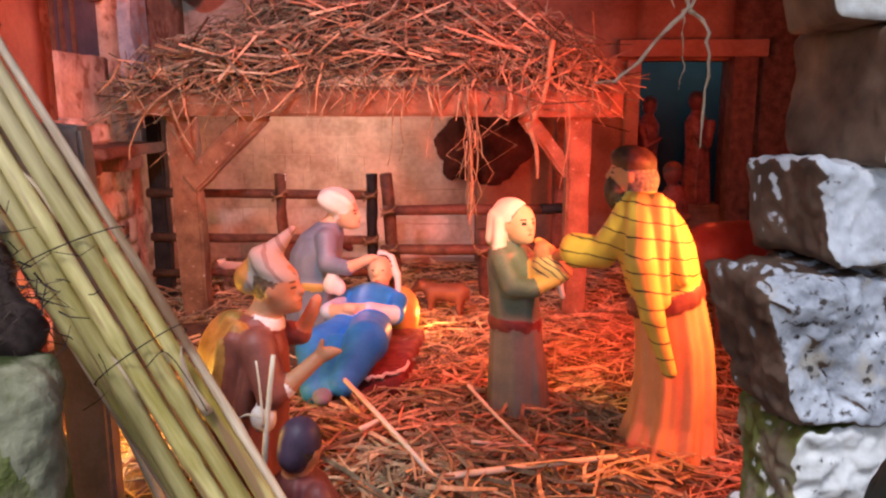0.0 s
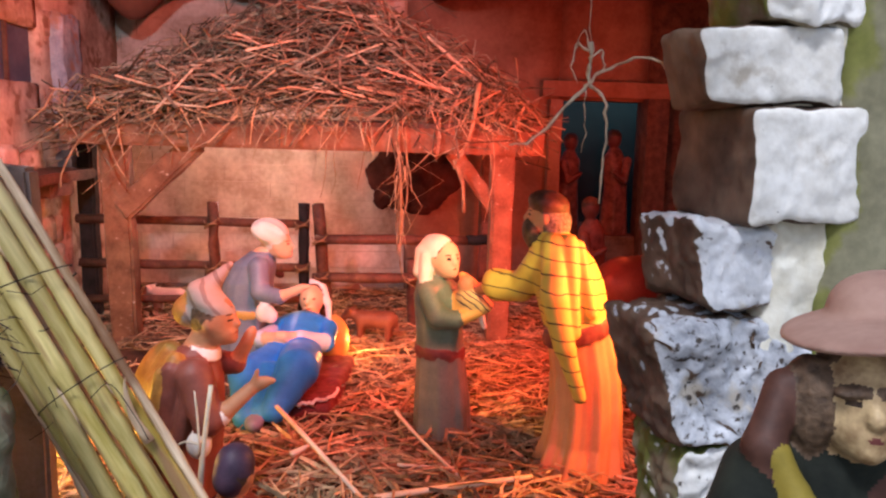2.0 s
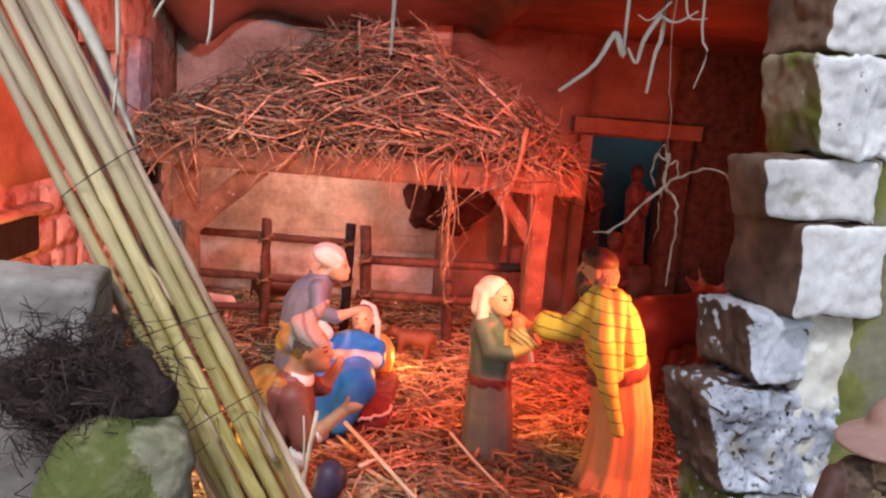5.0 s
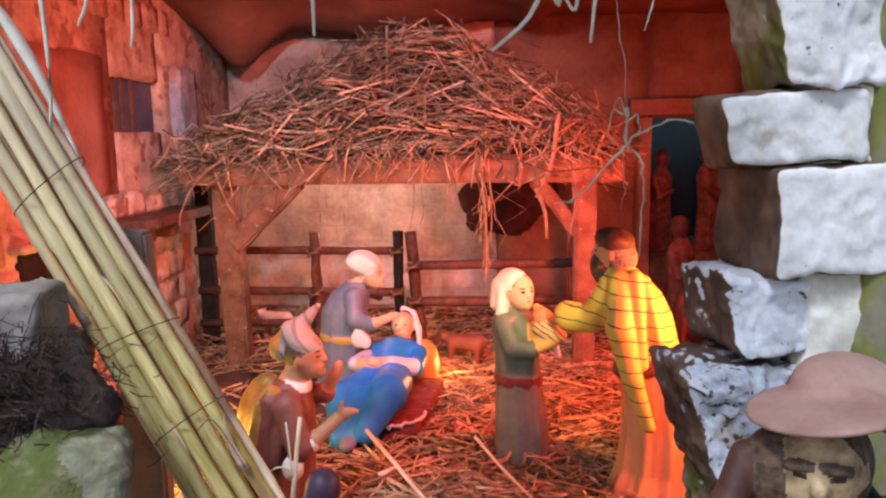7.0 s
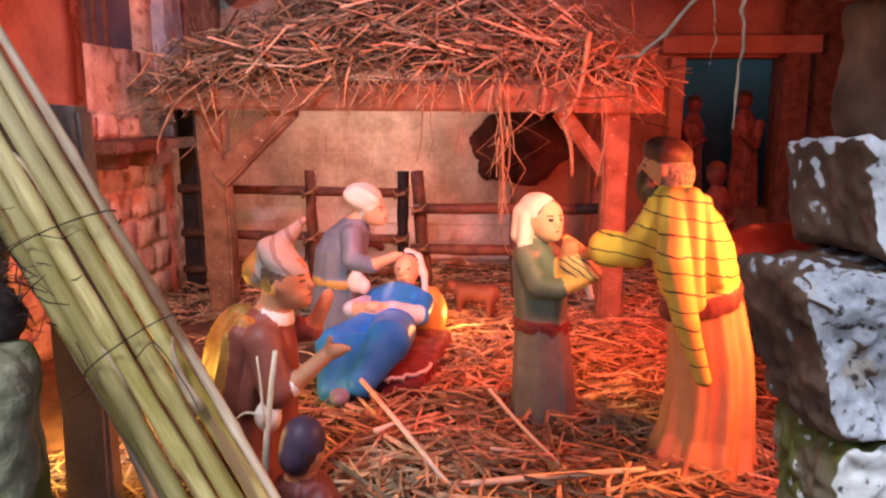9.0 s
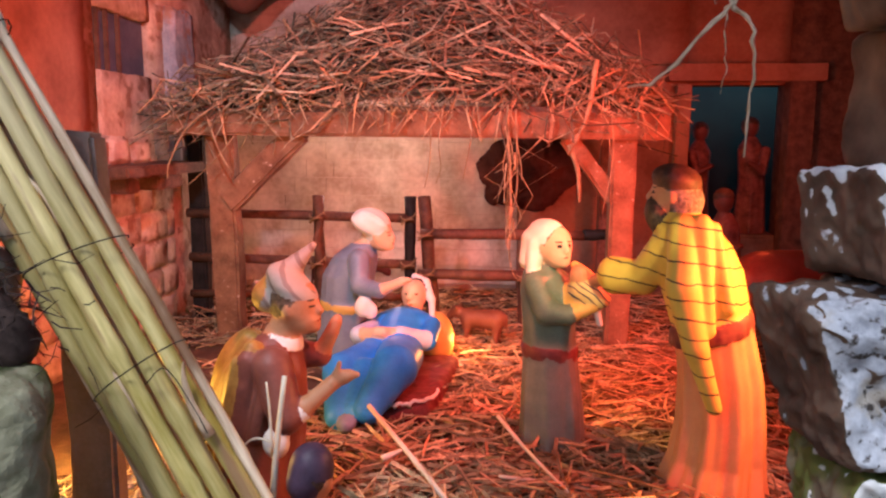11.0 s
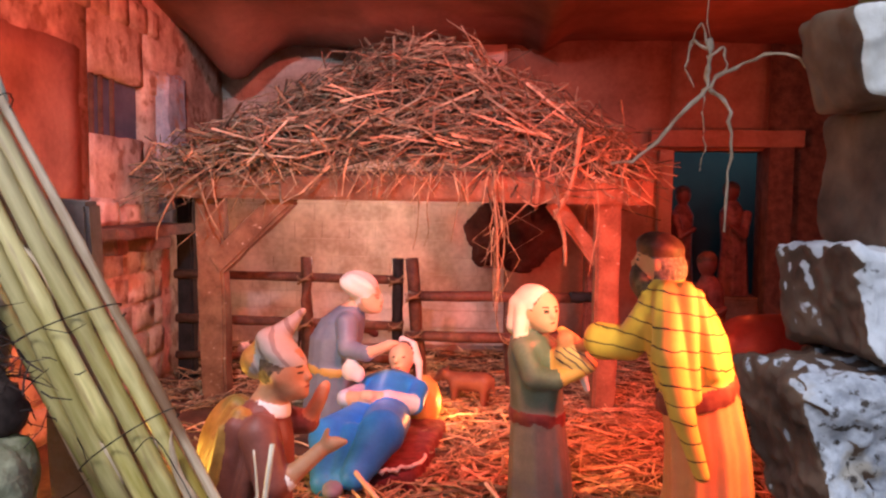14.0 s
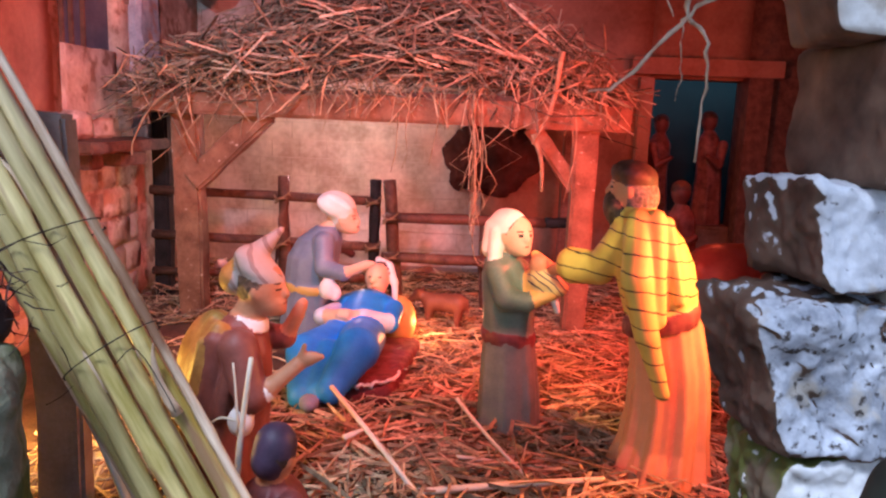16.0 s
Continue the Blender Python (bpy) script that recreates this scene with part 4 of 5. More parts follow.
# woman holding the swaddled infant
hf, hp = head(0.0865, 0.806, 0.202, 0.0178, -58, PALESKIN, BROWNHAIR)
figure("woman_with_infant_figurine", "painted kneeling woman in grey-green dress holding a swaddled infant", hf + [
    ball((0.0790, 0.8125, 0.2095), (0.0178, 0.0185, 0.0195), WHITE, (0, 10, 0)), ball((0.0825, 0.8095, 0.2050), (0.0168, 0.0168, 0.0188), BROWNHAIR), ball((0.0735, 0.818, 0.212), (0.0160, 0.017, 0.0165), WHITE), limb((0.066, 0.806, 0.205), (0.0625, 0.800, 0.178), 0.009, 0.0065, WHITE), limb((0.062, 0.815, 0.208), (0.0575, 0.812, 0.186), 0.0105, 0.0085, WHITE), limb((0.073, 0.833, 0.21), (0.066, 0.833, 0.186), 0.010, 0.008, WHITE),
    limb((0.078, 0.815, 0.19), (0.075, 0.815, 0.17), 0.010, 0.013, PALESKIN),
    robe([(0.092, 0.081, 0.815, 0.0275, 0.025), (0.13, 0.0800, 0.815, 0.0280, 0.026), (0.158, 0.0755, 0.815, 0.0255, 0.026), (0.174, 0.0735, 0.815, 0.020, 0.022), (0.183, 0.074, 0.815, 0.011, 0.012)], GREENGREY, 5, 0.02, 0, 0.4),
    robe([(0.002, 0.084, 0.815, 0.0345, 0.033), (0.04, 0.0835, 0.815, 0.0325, 0.031), (0.10, 0.081, 0.815, 0.0275, 0.026)], DRESS, 7, 0.05, 0, 0.9),
    robe([(0.090, 0.081, 0.815, 0.0285, 0.0265), (0.0955, 0.081, 0.815, 0.0300, 0.0280), (0.101, 0.081, 0.815, 0.0285, 0.0265)], MAROON, 9, 0.02, -0.08),
    limb((0.066, 0.798, 0.166), (0.076, 0.786, 0.140), 0.013, 0.012, GREENGREY), limb((0.076, 0.786, 0.140), (0.098, 0.784, 0.138), 0.0115, 0.0095, GREENGREY),
    limb((0.098, 0.784, 0.138), (0.122, 0.786, 0.146), 0.0085, 0.006, OCHRE), limb((0.088, 0.835, 0.165), (0.115, 0.83, 0.150), 0.012, 0.008, GREENGREY),
    ball((0.115, 0.802, 0.157), (0.025, 0.016, 0.0175), OCHRE, (0, -25, 0)), ball((0.120, 0.792, 0.158), (0.0220, 0.0130, 0.0140), SWADDLE, (0, 20, 0)),
    ball((0.1090, 0.792, 0.1760), (0.0092, 0.0092, 0.0098), SKIN), limb((0.106, 0.800, 0.1840), (0.119, 0.798, 0.176), 0.0046, 0.0046, OCHRE),
    limb((0.125, 0.795, 0.145), (0.131, 0.793, 0.128), 0.005, 0.003, WHITE),
], hp, lean=-0.02, move=(-0.0105, 0), heights=((-0.1, 0, 0.0955, 0.183, 0.24), (-0.1, 0, 0.107, 0.199, 0.257)))

# reclining mother on a rug
figure("reclining_woman_figurine", "painted reclining woman in a bright blue dress and white veil", [
    limb((-0.110, 0.975, 0.048), (-0.104, 0.885, 0.060), 0.030, 0.027, BLUE), limb((-0.104, 0.885, 0.060), (-0.124, 0.818, 0.032), 0.026, 0.016, BLUE),
    limb((-0.135, 0.975, 0.044), (-0.168, 0.895, 0.048), 0.030, 0.025, BLUE), limb((-0.168, 0.895, 0.048), (-0.158, 0.830, 0.020), 0.024, 0.018, BLUE),
    limb((-0.140, 0.89, 0.050), (-0.140, 0.825, 0.028), 0.019, 0.013, BLUE),
    limb((-0.120, 0.980, 0.046), (-0.116, 1.050, 0.062), 0.034, 0.034, BLUE), ball((-0.116, 1.055, 0.066), (0.048, 0.030, 0.027), BLUE),
    ball((-0.146, 0.806, 0.020), (0.011, 0.014, 0.009), GREYBLUE),
    limb((-0.106, 1.070, 0.086), (-0.104, 1.085, 0.096), 0.013, 0.012, PALESKIN), ball((-0.106, 1.085, 0.106), (0.0175, 0.019, 0.0215), PALESKIN, (20, 0, 0)),
    limb((-0.110, 1.066, 0.111), (-0.111, 1.064, 0.105), 0.0022, 0.0035, PALESKIN),
    ball((-0.097, 1.100, 0.108), (0.020, 0.018, 0.023), HAIR),
    limb((-0.106, 1.100, 0.130), (-0.089, 1.092, 0.123), 0.0050, 0.005, WHITE), limb((-0.089, 1.092, 0.123), (-0.080, 1.085, 0.100), 0.005, 0.005, WHITE), limb((-0.080, 1.085, 0.100), (-0.078, 1.075, 0.070), 0.005, 0.0045, WHITE),
    limb((-0.077, 1.045, 0.070), (-0.078, 1.000, 0.062), 0.014, 0.0125, BLUE), limb((-0.078, 1.000, 0.062), (-0.110, 0.972, 0.078), 0.0125, 0.0100, PALEBLUE),
    limb((-0.110, 0.972, 0.078), (-0.138, 0.962, 0.083), 0.0075, 0.006, PALESKIN), limb((-0.158, 1.035, 0.066), (-0.166, 0.985, 0.072), 0.013, 0.012, PALEBLUE), limb((-0.166, 0.985, 0.072), (-0.130, 0.960, 0.082), 0.009, 0.007, PALESKIN),
], [ball((-0.114, 1.067, 0.111), (0.003, 0.004, 0.0012), HAIR), ball((-0.100, 1.066, 0.111), (0.003, 0.004, 0.0012), HAIR), ball((-0.108, 1.064, 0.096), (0.004, 0.004, 0.0012), MAROON)], cell=0.0022)
tagged(sculpt("cushion", [ball((-0.074, 1.092, 0.040), (0.026, 0.035, 0.040), OCHRE), ball((-0.115, 1.10, 0.032), (0.05, 0.035, 0.040), RUG)], 0.0035, 0.003), "ochre bolster cushion propping the reclining woman", "cushion")
tagged(sculpt("rug", [block((-0.105, 0.96, 0.012), (0.056, 0.11, 0.014), RUG, (0, 0, -6), 0.010)], 0.003, 0.002, (), 0.002, 50), "dark red rug with white trim on the straw", "rug")

trim = spline([(-0.108, 0.850, 0.026), (-0.090, 0.846, 0.030), (-0.066, 0.858, 0.032), (-0.050, 0.895, 0.030)], 30)
tagged(part("rug_trim", tube([p + noise.noise_vector(Vector((i * 0.45, 0, 0))) * 0.006 for i, p in enumerate(trim)], 0.0022, 6), WHITE, smooth=True), "crinkled white cloth edging along the red rug", "cloth")

# turbaned midwife
hf, hp = head(-0.141, 1.074, 0.192, 0.0185, -15, PALESKIN, WHITE)
figure("turbaned_woman_figurine", "painted stooping woman in grey-blue dress and white turban", hf + [
    ball((-0.156, 1.082, 0.211), (0.0275, 0.026, 0.0190), WHITE, (0, 12, 0)),
    ball((-0.158, 1.062, 0.209), (0.024, 0.012, 0.013), WHITE, (0, 25, 0)), ball((-0.150, 1.06, 0.216), (0.022, 0.010, 0.009), WHITE, (0, 30, 0)),
    limb((-0.155, 1.08, 0.19), (-0.170, 1.08, 0.170), 0.011, 0.015, PALESKIN),
    robe([(0.0, -0.195, 1.08, 0.042, 0.040), (0.05, -0.195, 1.08, 0.038, 0.036), (0.10, -0.193, 1.08, 0.035, 0.032), (0.135, -0.188, 1.08, 0.037, 0.033), (0.162, -0.178, 1.08, 0.031, 0.029), (0.180, -0.168, 1.08, 0.017, 0.018)], GREYBLUE, 6, 0.04, 0, 0.5),
    robe([(0.085, -0.193, 1.08, 0.0355, 0.0335), (0.090, -0.193, 1.08, 0.037, 0.035), (0.095, -0.193, 1.08, 0.0355, 0.0335)], OCHRE, 0, 0, -0.1),
    limb((-0.168, 1.052, 0.160), (-0.164, 1.035, 0.128), 0.0155, 0.0135, GREYBLUE), limb((-0.164, 1.035, 0.128), (-0.135, 1.02, 0.124), 0.0130, 0.0105, GREYBLUE),
    limb((-0.135, 1.02, 0.124), (-0.104, 1.010, 0.138), 0.0085, 0.0060, PALESKIN), ball((-0.098, 1.012, 0.141), (0.009, 0.006, 0.004), PALESKIN),
    ball((-0.158, 1.028, 0.100), (0.012, 0.010, 0.015), WHITE, (0, 15, 0)), ball((-0.148, 1.030, 0.094), (0.009, 0.008, 0.012), WHITE),
], hp, cell=0.0020, move=(-0.010, 0))

# kneeling man in a brown cloak
hf, hp = head(-0.139, 0.635, 0.189, 0.0195, -12, SKIN, BROWNHAIR)
figure("kneeling_man_figurine", "painted kneeling man in brown cloak and striped cloth cap, hands raised", hf + [
    limb((-0.163, 0.638, 0.197), (-0.150, 0.640, 0.214), 0.0150, 0.0110, CREAM), limb((-0.150, 0.640, 0.214), (-0.127, 0.645, 0.2390), 0.0115, 0.0030, CREAM), ball((-0.1425, 0.636, 0.2045), (0.0205, 0.0200, 0.0085), CREAM, (0, 24, 0)), ball((-0.147, 0.637, 0.212), (0.0180, 0.0185, 0.010), CREAM, (0, 30, 0)),
    limb((-0.147, 0.635, 0.178), (-0.154, 0.635, 0.160), 0.0125, 0.0150, SKIN), robe([(0.158, -0.152, 0.635, 0.017, 0.018), (0.166, -0.150, 0.635, 0.0145, 0.0150)], WHITE, 0, 0, -0.3),
    robe([(0.0, -0.176, 0.635, 0.042, 0.044), (0.03, -0.176, 0.635, 0.040, 0.042), (0.065, -0.176, 0.635, 0.0385, 0.040), (0.105, -0.174, 0.635, 0.0400, 0.038), (0.135, -0.168, 0.635, 0.0340, 0.033), (0.155, -0.161, 0.635, 0.0230, 0.025), (0.166, -0.156, 0.635, 0.012, 0.014)], BROWNCLOAK, 6, 0.07, 0, 2.0),
    ball((-0.196, 0.658, 0.118), (0.026, 0.026, 0.046), SHAWLGLOW, (0, 15, 0)), limb((-0.170, 0.612, 0.158), (-0.214, 0.618, 0.060), 0.0075, 0.0070, SHAWLGLOW), limb((-0.182, 0.606, 0.148), (-0.200, 0.600, 0.050), 0.0050, 0.0060, SHAWLGLOW), limb((-0.182, 0.640, 0.158), (-0.224, 0.636, 0.080), 0.0080, 0.0080, SHAWLGLOW), limb((-0.176, 0.600, 0.128), (-0.190, 0.592, 0.055), 0.0040, 0.0050, BROWNCLOAK), limb((-0.152, 0.602, 0.156), (-0.166, 0.596, 0.090), 0.0050, 0.0060, BROWNCLOAK), limb((-0.172, 0.606, 0.150), (-0.180, 0.597, 0.05), 0.008, 0.006, BROWNCLOAK),
    limb((-0.152, 0.605, 0.145), (-0.139, 0.595, 0.108), 0.0165, 0.0140, BROWNCLOAK), limb((-0.139, 0.595, 0.108), (-0.128, 0.598, 0.112), 0.011, 0.0085, WHITE),
    limb((-0.128, 0.598, 0.112), (-0.104, 0.604, 0.133), 0.0080, 0.0060, SKIN), ball((-0.096, 0.606, 0.138), (0.0110, 0.0050, 0.0060), SKIN, (0, -25, 0)),
    limb((-0.092, 0.606, 0.139), (-0.083, 0.606, 0.141), 0.0026, 0.0020, SKIN), limb((-0.100, 0.604, 0.142), (-0.097, 0.603, 0.151), 0.0026, 0.0020, SKIN),
    limb((-0.145, 0.662, 0.140), (-0.127, 0.66, 0.140), 0.013, 0.010, BROWNCLOAK), limb((-0.127, 0.66, 0.140), (-0.115, 0.655, 0.162), 0.0080, 0.0060, SKIN), ball((-0.112, 0.654, 0.169), (0.0055, 0.0050, 0.0100), SKIN, (0, 25, 0)),
    ball((-0.146, 0.590, 0.088), (0.011, 0.008, 0.013), WHITE),
# ochre shawl, and yellow lamplight on the cap's left put into its colour
], hp + [ball((-0.214, 0.645, 0.105), (0.038, 0.08, 0.080), SHAWLGLOW, (0, 18, 0)), ball((-0.178, 0.632, 0.200), (0.014, 0.03, 0.022), SHAWLGLOW, (0, 30, 0))], move=(-0.010, 0.0))

# small capped figure seated in front
hf, hp = head(-0.116, 0.555, 0.077, 0.0135, 55, SKIN, HAIR)
figure("boy_figurine", "painted seated boy with dark purple hair and maroon coat", hf + [
    ball((-0.1185, 0.555, 0.0860), (0.0165, 0.0165, 0.0180), PURPLE, (0, 12, 0)), ball((-0.123, 0.550, 0.0760), (0.0130, 0.0140, 0.0150), PURPLE),
    limb((-0.119, 0.556, 0.066), (-0.122, 0.558, 0.055), 0.009, 0.012, SKIN),
    robe([(0.0, -0.122, 0.56, 0.036, 0.036), (0.03, -0.122, 0.56, 0.031, 0.029), (0.050, -0.121, 0.56, 0.021, 0.020), (0.060, -0.120, 0.56, 0.010, 0.010)], MAROON, 7, 0.08),
    limb((-0.103, 0.542, 0.045), (-0.088, 0.530, 0.020), 0.010, 0.009, MAROON), limb((-0.092, 0.535, 0.016), (-0.050, 0.545, 0.012), 0.013, 0.010, SKIN),
], hp)

# herdsman in a felt hat, close on the right
hf, hp = head(0.1835, 0.208, 0.2705, 0.0182, 250, OLDSKIN, BROWNHAIR)
figure("herdsman_figurine", "painted herdsman in felt hat, dark green coat and yellow scarf", hf + [
    ball((0.186, 0.210, 0.2960), (0.0300, 0.035, 0.0046), FELT, (-6, -11, 8)), ball((0.214, 0.212, 0.2895), (0.0270, 0.034, 0.0046), FELT, (-6, 36, 8)), ball((0.200, 0.222, 0.2990), (0.0225, 0.0200, 0.0160), FELT, (0, 4, 0)),
    ball((0.165, 0.214, 0.266), (0.0075, 0.0130, 0.0185), BROWNHAIR), ball((0.192, 0.222, 0.268), (0.0200, 0.018, 0.022), BROWNHAIR),
    limb((0.180, 0.215, 0.262), (0.180, 0.217, 0.245), 0.010, 0.014, OLDSKIN), ball((0.1715, 0.1965, 0.2765), (0.0060, 0.0035, 0.0016), BROWNHAIR, (0, -10, 0)), ball((0.1845, 0.1915, 0.2765), (0.0060, 0.0035, 0.0016), BROWNHAIR, (0, 10, 0)),
    robe([(0.0, 0.185, 0.22, 0.050, 0.045), (0.10, 0.185, 0.22, 0.046, 0.040), (0.19, 0.184, 0.225, 0.052, 0.034), (0.220, 0.186, 0.225, 0.048, 0.030), (0.243, 0.187, 0.225, 0.036, 0.024), (0.262, 0.187, 0.225, 0.022, 0.016)], GREENCOAT, 9, 0.075),
    limb((0.157, 0.216, 0.272), (0.148, 0.209, 0.252), 0.0065, 0.0070, BROWNCOAT), limb((0.148, 0.209, 0.252), (0.155, 0.203, 0.230), 0.0070, 0.0060, BROWNCOAT),
    limb((0.151, 0.203, 0.250), (0.156, 0.195, 0.234), 0.0040, 0.0050, SCARF), ball((0.157, 0.192, 0.232), (0.0075, 0.004, 0.006), SCARF, (0, 15, 0)), limb((0.157, 0.190, 0.230), (0.156, 0.186, 0.208), 0.0032, 0.0030, SCARF), limb((0.156, 0.186, 0.208), (0.152, 0.184, 0.182), 0.0030, 0.0034, SCARF), limb((0.159, 0.190, 0.230), (0.163, 0.186, 0.200), 0.0028, 0.0024, SCARF),
    limb((0.139, 0.203, 0.230), (0.124, 0.194, 0.198), 0.004, 0.004, GREENCOAT), limb((0.148, 0.196, 0.228), (0.143, 0.186, 0.190), 0.004, 0.004, GREENCOAT), limb((0.156, 0.198, 0.238), (0.152, 0.188, 0.198), 0.0045, 0.004, GREENCOAT),
    limb((0.152, 0.215, 0.237), (0.131, 0.200, 0.200), 0.0155, 0.0150, GREENCOAT), limb((0.131, 0.200, 0.200), (0.138, 0.180, 0.190), 0.014, 0.0120, GREENCOAT), ball((0.140, 0.174, 0.205), (0.011, 0.007, 0.010), BROWNCOAT), limb((0.133, 0.172, 0.198), (0.129, 0.172, 0.210), 0.002, 0.002, WHITE),
    limb((0.222, 0.212, 0.240), (0.222, 0.188, 0.214), 0.0150, 0.013, BROWNCOAT), limb((0.222, 0.188, 0.214), (0.196, 0.176, 0.216), 0.0125, 0.009, BROWNCOAT), ball((0.190, 0.174, 0.218), (0.0075, 0.006, 0.007), OLDSKIN),
    limb((0.149, 0.176, 0.205), (0.216, 0.178, 0.284), 0.0020, 0.0016, METAL), limb((0.219, 0.203, 0.268), (0.229, 0.203, 0.245), 0.0065, 0.0065, STEELBLUE),
], hp + [ball((0.205, 0.195, 0.222), (0.026, 0.03, 0.026), BROWNCOAT, (0, -15, 0))], cell=0.0013, size=0.927, move=(-0.0044, -0.008), heights=((-0.1, 0, 0.10, 1.0), (-0.1, 0, 0.130, 1.030)))

# figures beyond and beside the doorway
def small_statue(name, x, y, z0, h, lean, label, arm):
    t = h
    return figure(name, label, [
        robe([(z0, x, y, 0.145 * t, 0.13 * t), (z0 + 0.45 * t, x, y, 0.115 * t, 0.11 * t), (z0 + 0.74 * t, x + lean, y, 0.110 * t, 0.09 * t), (z0 + 0.84 * t, x + lean, y, 0.05 * t, 0.05 * t)], STATUE, 6, 0.06),
        ball((x + lean * 1.4, y, z0 + 0.92 * t), (0.070 * t, 0.070 * t, 0.085 * t), COWHIDE), ball((x + lean * 1.4, y + 0.012 * t, z0 + 0.95 * t), (0.075 * t, 0.075 * t, 0.07 * t), HAIR),
        limb((x + lean - 0.09 * t * arm, y - 0.03, z0 + 0.72 * t), (x + lean - 0.05 * t * arm, y - 0.045, z0 + 0.55 * t), 0.045 * t, 0.035 * t, STATUE), limb((x + lean - 0.05 * t * arm, y - 0.045, z0 + 0.55 * t), (x + lean + 0.06 * t * arm, y - 0.05, z0 + 0.62 * t), 0.035 * t, 0.025 * t, COWHIDE),
    ], cell=0.0035)


step = tagged(part("stone_step", rough_box((0.40, 1.66, -0.01), (0.60, 1.95, 0.13), 0.006, 0.003, 4), BROWNSTONE), "dark stone step inside the doorway", "step")
small_statue("robed_figurine", 0.437, 1.72, 0.128, 0.235, 0.004, "dark red robed figurine standing in the doorway", 1)
small_statue("robed_figurine", 0.552, 1.71, 0.128, 0.245, -0.006, "dark red robed figurine standing in the doorway beside another", -1)
small_statue("robed_figurine", 0.415, 1.39, -0.002, 0.242, -0.006, "red-lit robed figurine standing before the doorway", 1)

# animals
def beast(name, label, c, size, way, mat, cat, k=0.003, horns=False, tail=True):
    """A four-legged animal; c is below its middle, size its body's length."""
    a, s = radians(way), size
    f, d = np.array([math.cos(a), math.sin(a), 0]), np.array([-math.sin(a), math.cos(a), 0])
    at = lambda u, v, w: tuple(np.array(c) + f * u * s + d * v * s + np.array([0, 0, w * s]))
    forms = [limb(at(-0.32, 0, 0.62), at(0.30, 0, 0.60), 0.225 * s, 0.205 * s, mat), limb(at(0.34, 0, 0.66), at(0.62, 0, 0.74), 0.14 * s, 0.11 * s, mat), limb(at(0.62, 0, 0.74), at(0.78, 0, 0.60), 0.105 * s, 0.07 * s, mat)]
    for u in (-0.36, 0.32):
        for v in (-0.12, 0.12):
            forms += [limb(at(u, v, 0.5), at(u + 0.02, v, 0.25), 0.10 * s, 0.055 * s, mat), limb(at(u + 0.02, v, 0.25), at(u, v, 0.02), 0.05 * s, 0.045 * s, mat)]
    for v in (-0.11, 0.11):
        forms.append(limb(at(0.58, v, 0.80), at(0.56, v * 2.0, 0.88), 0.045 * s, 0.02 * s, mat))
        if horns:
            forms.append(limb(at(0.60, v * 0.7, 0.84), at(0.66, v * 1.6, 0.98), 0.03 * s, 0.012 * s, GREYHAIR))
    if tail:
        forms += [limb(at(-0.54, 0, 0.72), at(-0.57, 0.02, 0.35), 0.022 * s, 0.02 * s, mat)]
    return tagged(sculpt(name, forms, max(0.0022, s * 0.022), k), label, cat, "crib animals")


beast("cow_figurine", "red-brown painted cow seen from behind, beside the doorway wall", (0.425, 1.10, 0), 0.215, 38, COWHIDE, "cow", horns=True)
beast("pig_figurine", "small brown painted pig rooting in the straw", (-0.010, 1.205, 0), 0.072, 165, PIGSKIN, "pig", 0.002)
beast("lamb_figurine", "small pink painted lamb lying behind the fence", (-0.405, 1.395, 0.0), 0.068, 160, SHEEPSKIN, "lamb", 0.002)
beast("pig_figurine", "reddish painted pig standing behind the fence", (-0.29, 1.47, 0.0), 0.11, 10, COWHIDE, "pig", 0.002)

# flat dark shape on the back wall, modelled in place of a cast shadow
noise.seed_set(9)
tagged(sculpt("hanging_hide", [ball((0.090, 1.652, 0.280), (0.105, 0.012, 0.062), WALLSHADOW), ball((0.030, 1.652, 0.262), (0.060, 0.012, 0.060), WALLSHADOW), ball((0.075, 1.652, 0.225), (0.075, 0.010, 0.050), WALLSHADOW),
    limb((0.01, 1.65, 0.25), (-0.005, 1.65, 0.20), 0.022, 0.008, WALLSHADOW)], 0.004, 0.008, (), 0.009, 26), "dark ragged shape standing in for a shadow on the back wall", "hide")
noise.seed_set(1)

# ---- straw ----
rng = np.random.default_rng(11)


def strew(name, n, x0, x1, y0, y1, mat, label, lift=0.012, lmin=0.02, lmax=0.085, wmin=0.0008, wmax=0.0022, keep=None):
    x, y = rng.uniform(x0, x1, n), rng.uniform(y0, y1, n)
    if keep is not None:
        ok = keep(x, y)
        x, y = x[ok], y[ok]
    n = len(x)
    z = rng.uniform(0.001, 1, n) ** 1.6 * lift + 0.002
    a = rng.uniform(0, 2 * np.pi, n)
    w = np.stack([np.cos(a), np.sin(a), rng.normal(0, 0.16, n)], 1)
    l = rng.uniform(lmin, lmax, n)
    st = np.stack([x, y, z], 1) - w * l[:, None] * 0.5
    st[:, 2] = np.maximum(st[:, 2], 0.001)
    return tagged(stalks(name, st, w, l, rng.uniform(wmin, wmax, n) * 1.0, rng.normal(0, 0.05, n), mat), label, "straw", "", "stuff")


strew("floor_straw", 4600, -0.40, 0.42, 0.50, 1.25, STRAW, "loose straw strewn over the floor", keep=lambda x, y: (x > -0.17) | (y < 0.92) | (rng.uniform(0, 1, len(x)) < 0.12))
strew("floor_straw", 2200, -0.58, 0.50, 1.15, 1.64, STRAW, "loose straw on the stable floor")
strew("floor_straw", 520, -0.12, 0.18, 0.55, 0.90, STRAW, "broad crushed straw heaped before the figures", 0.020, 0.03, 0.09, 0.0012, 0.0028)


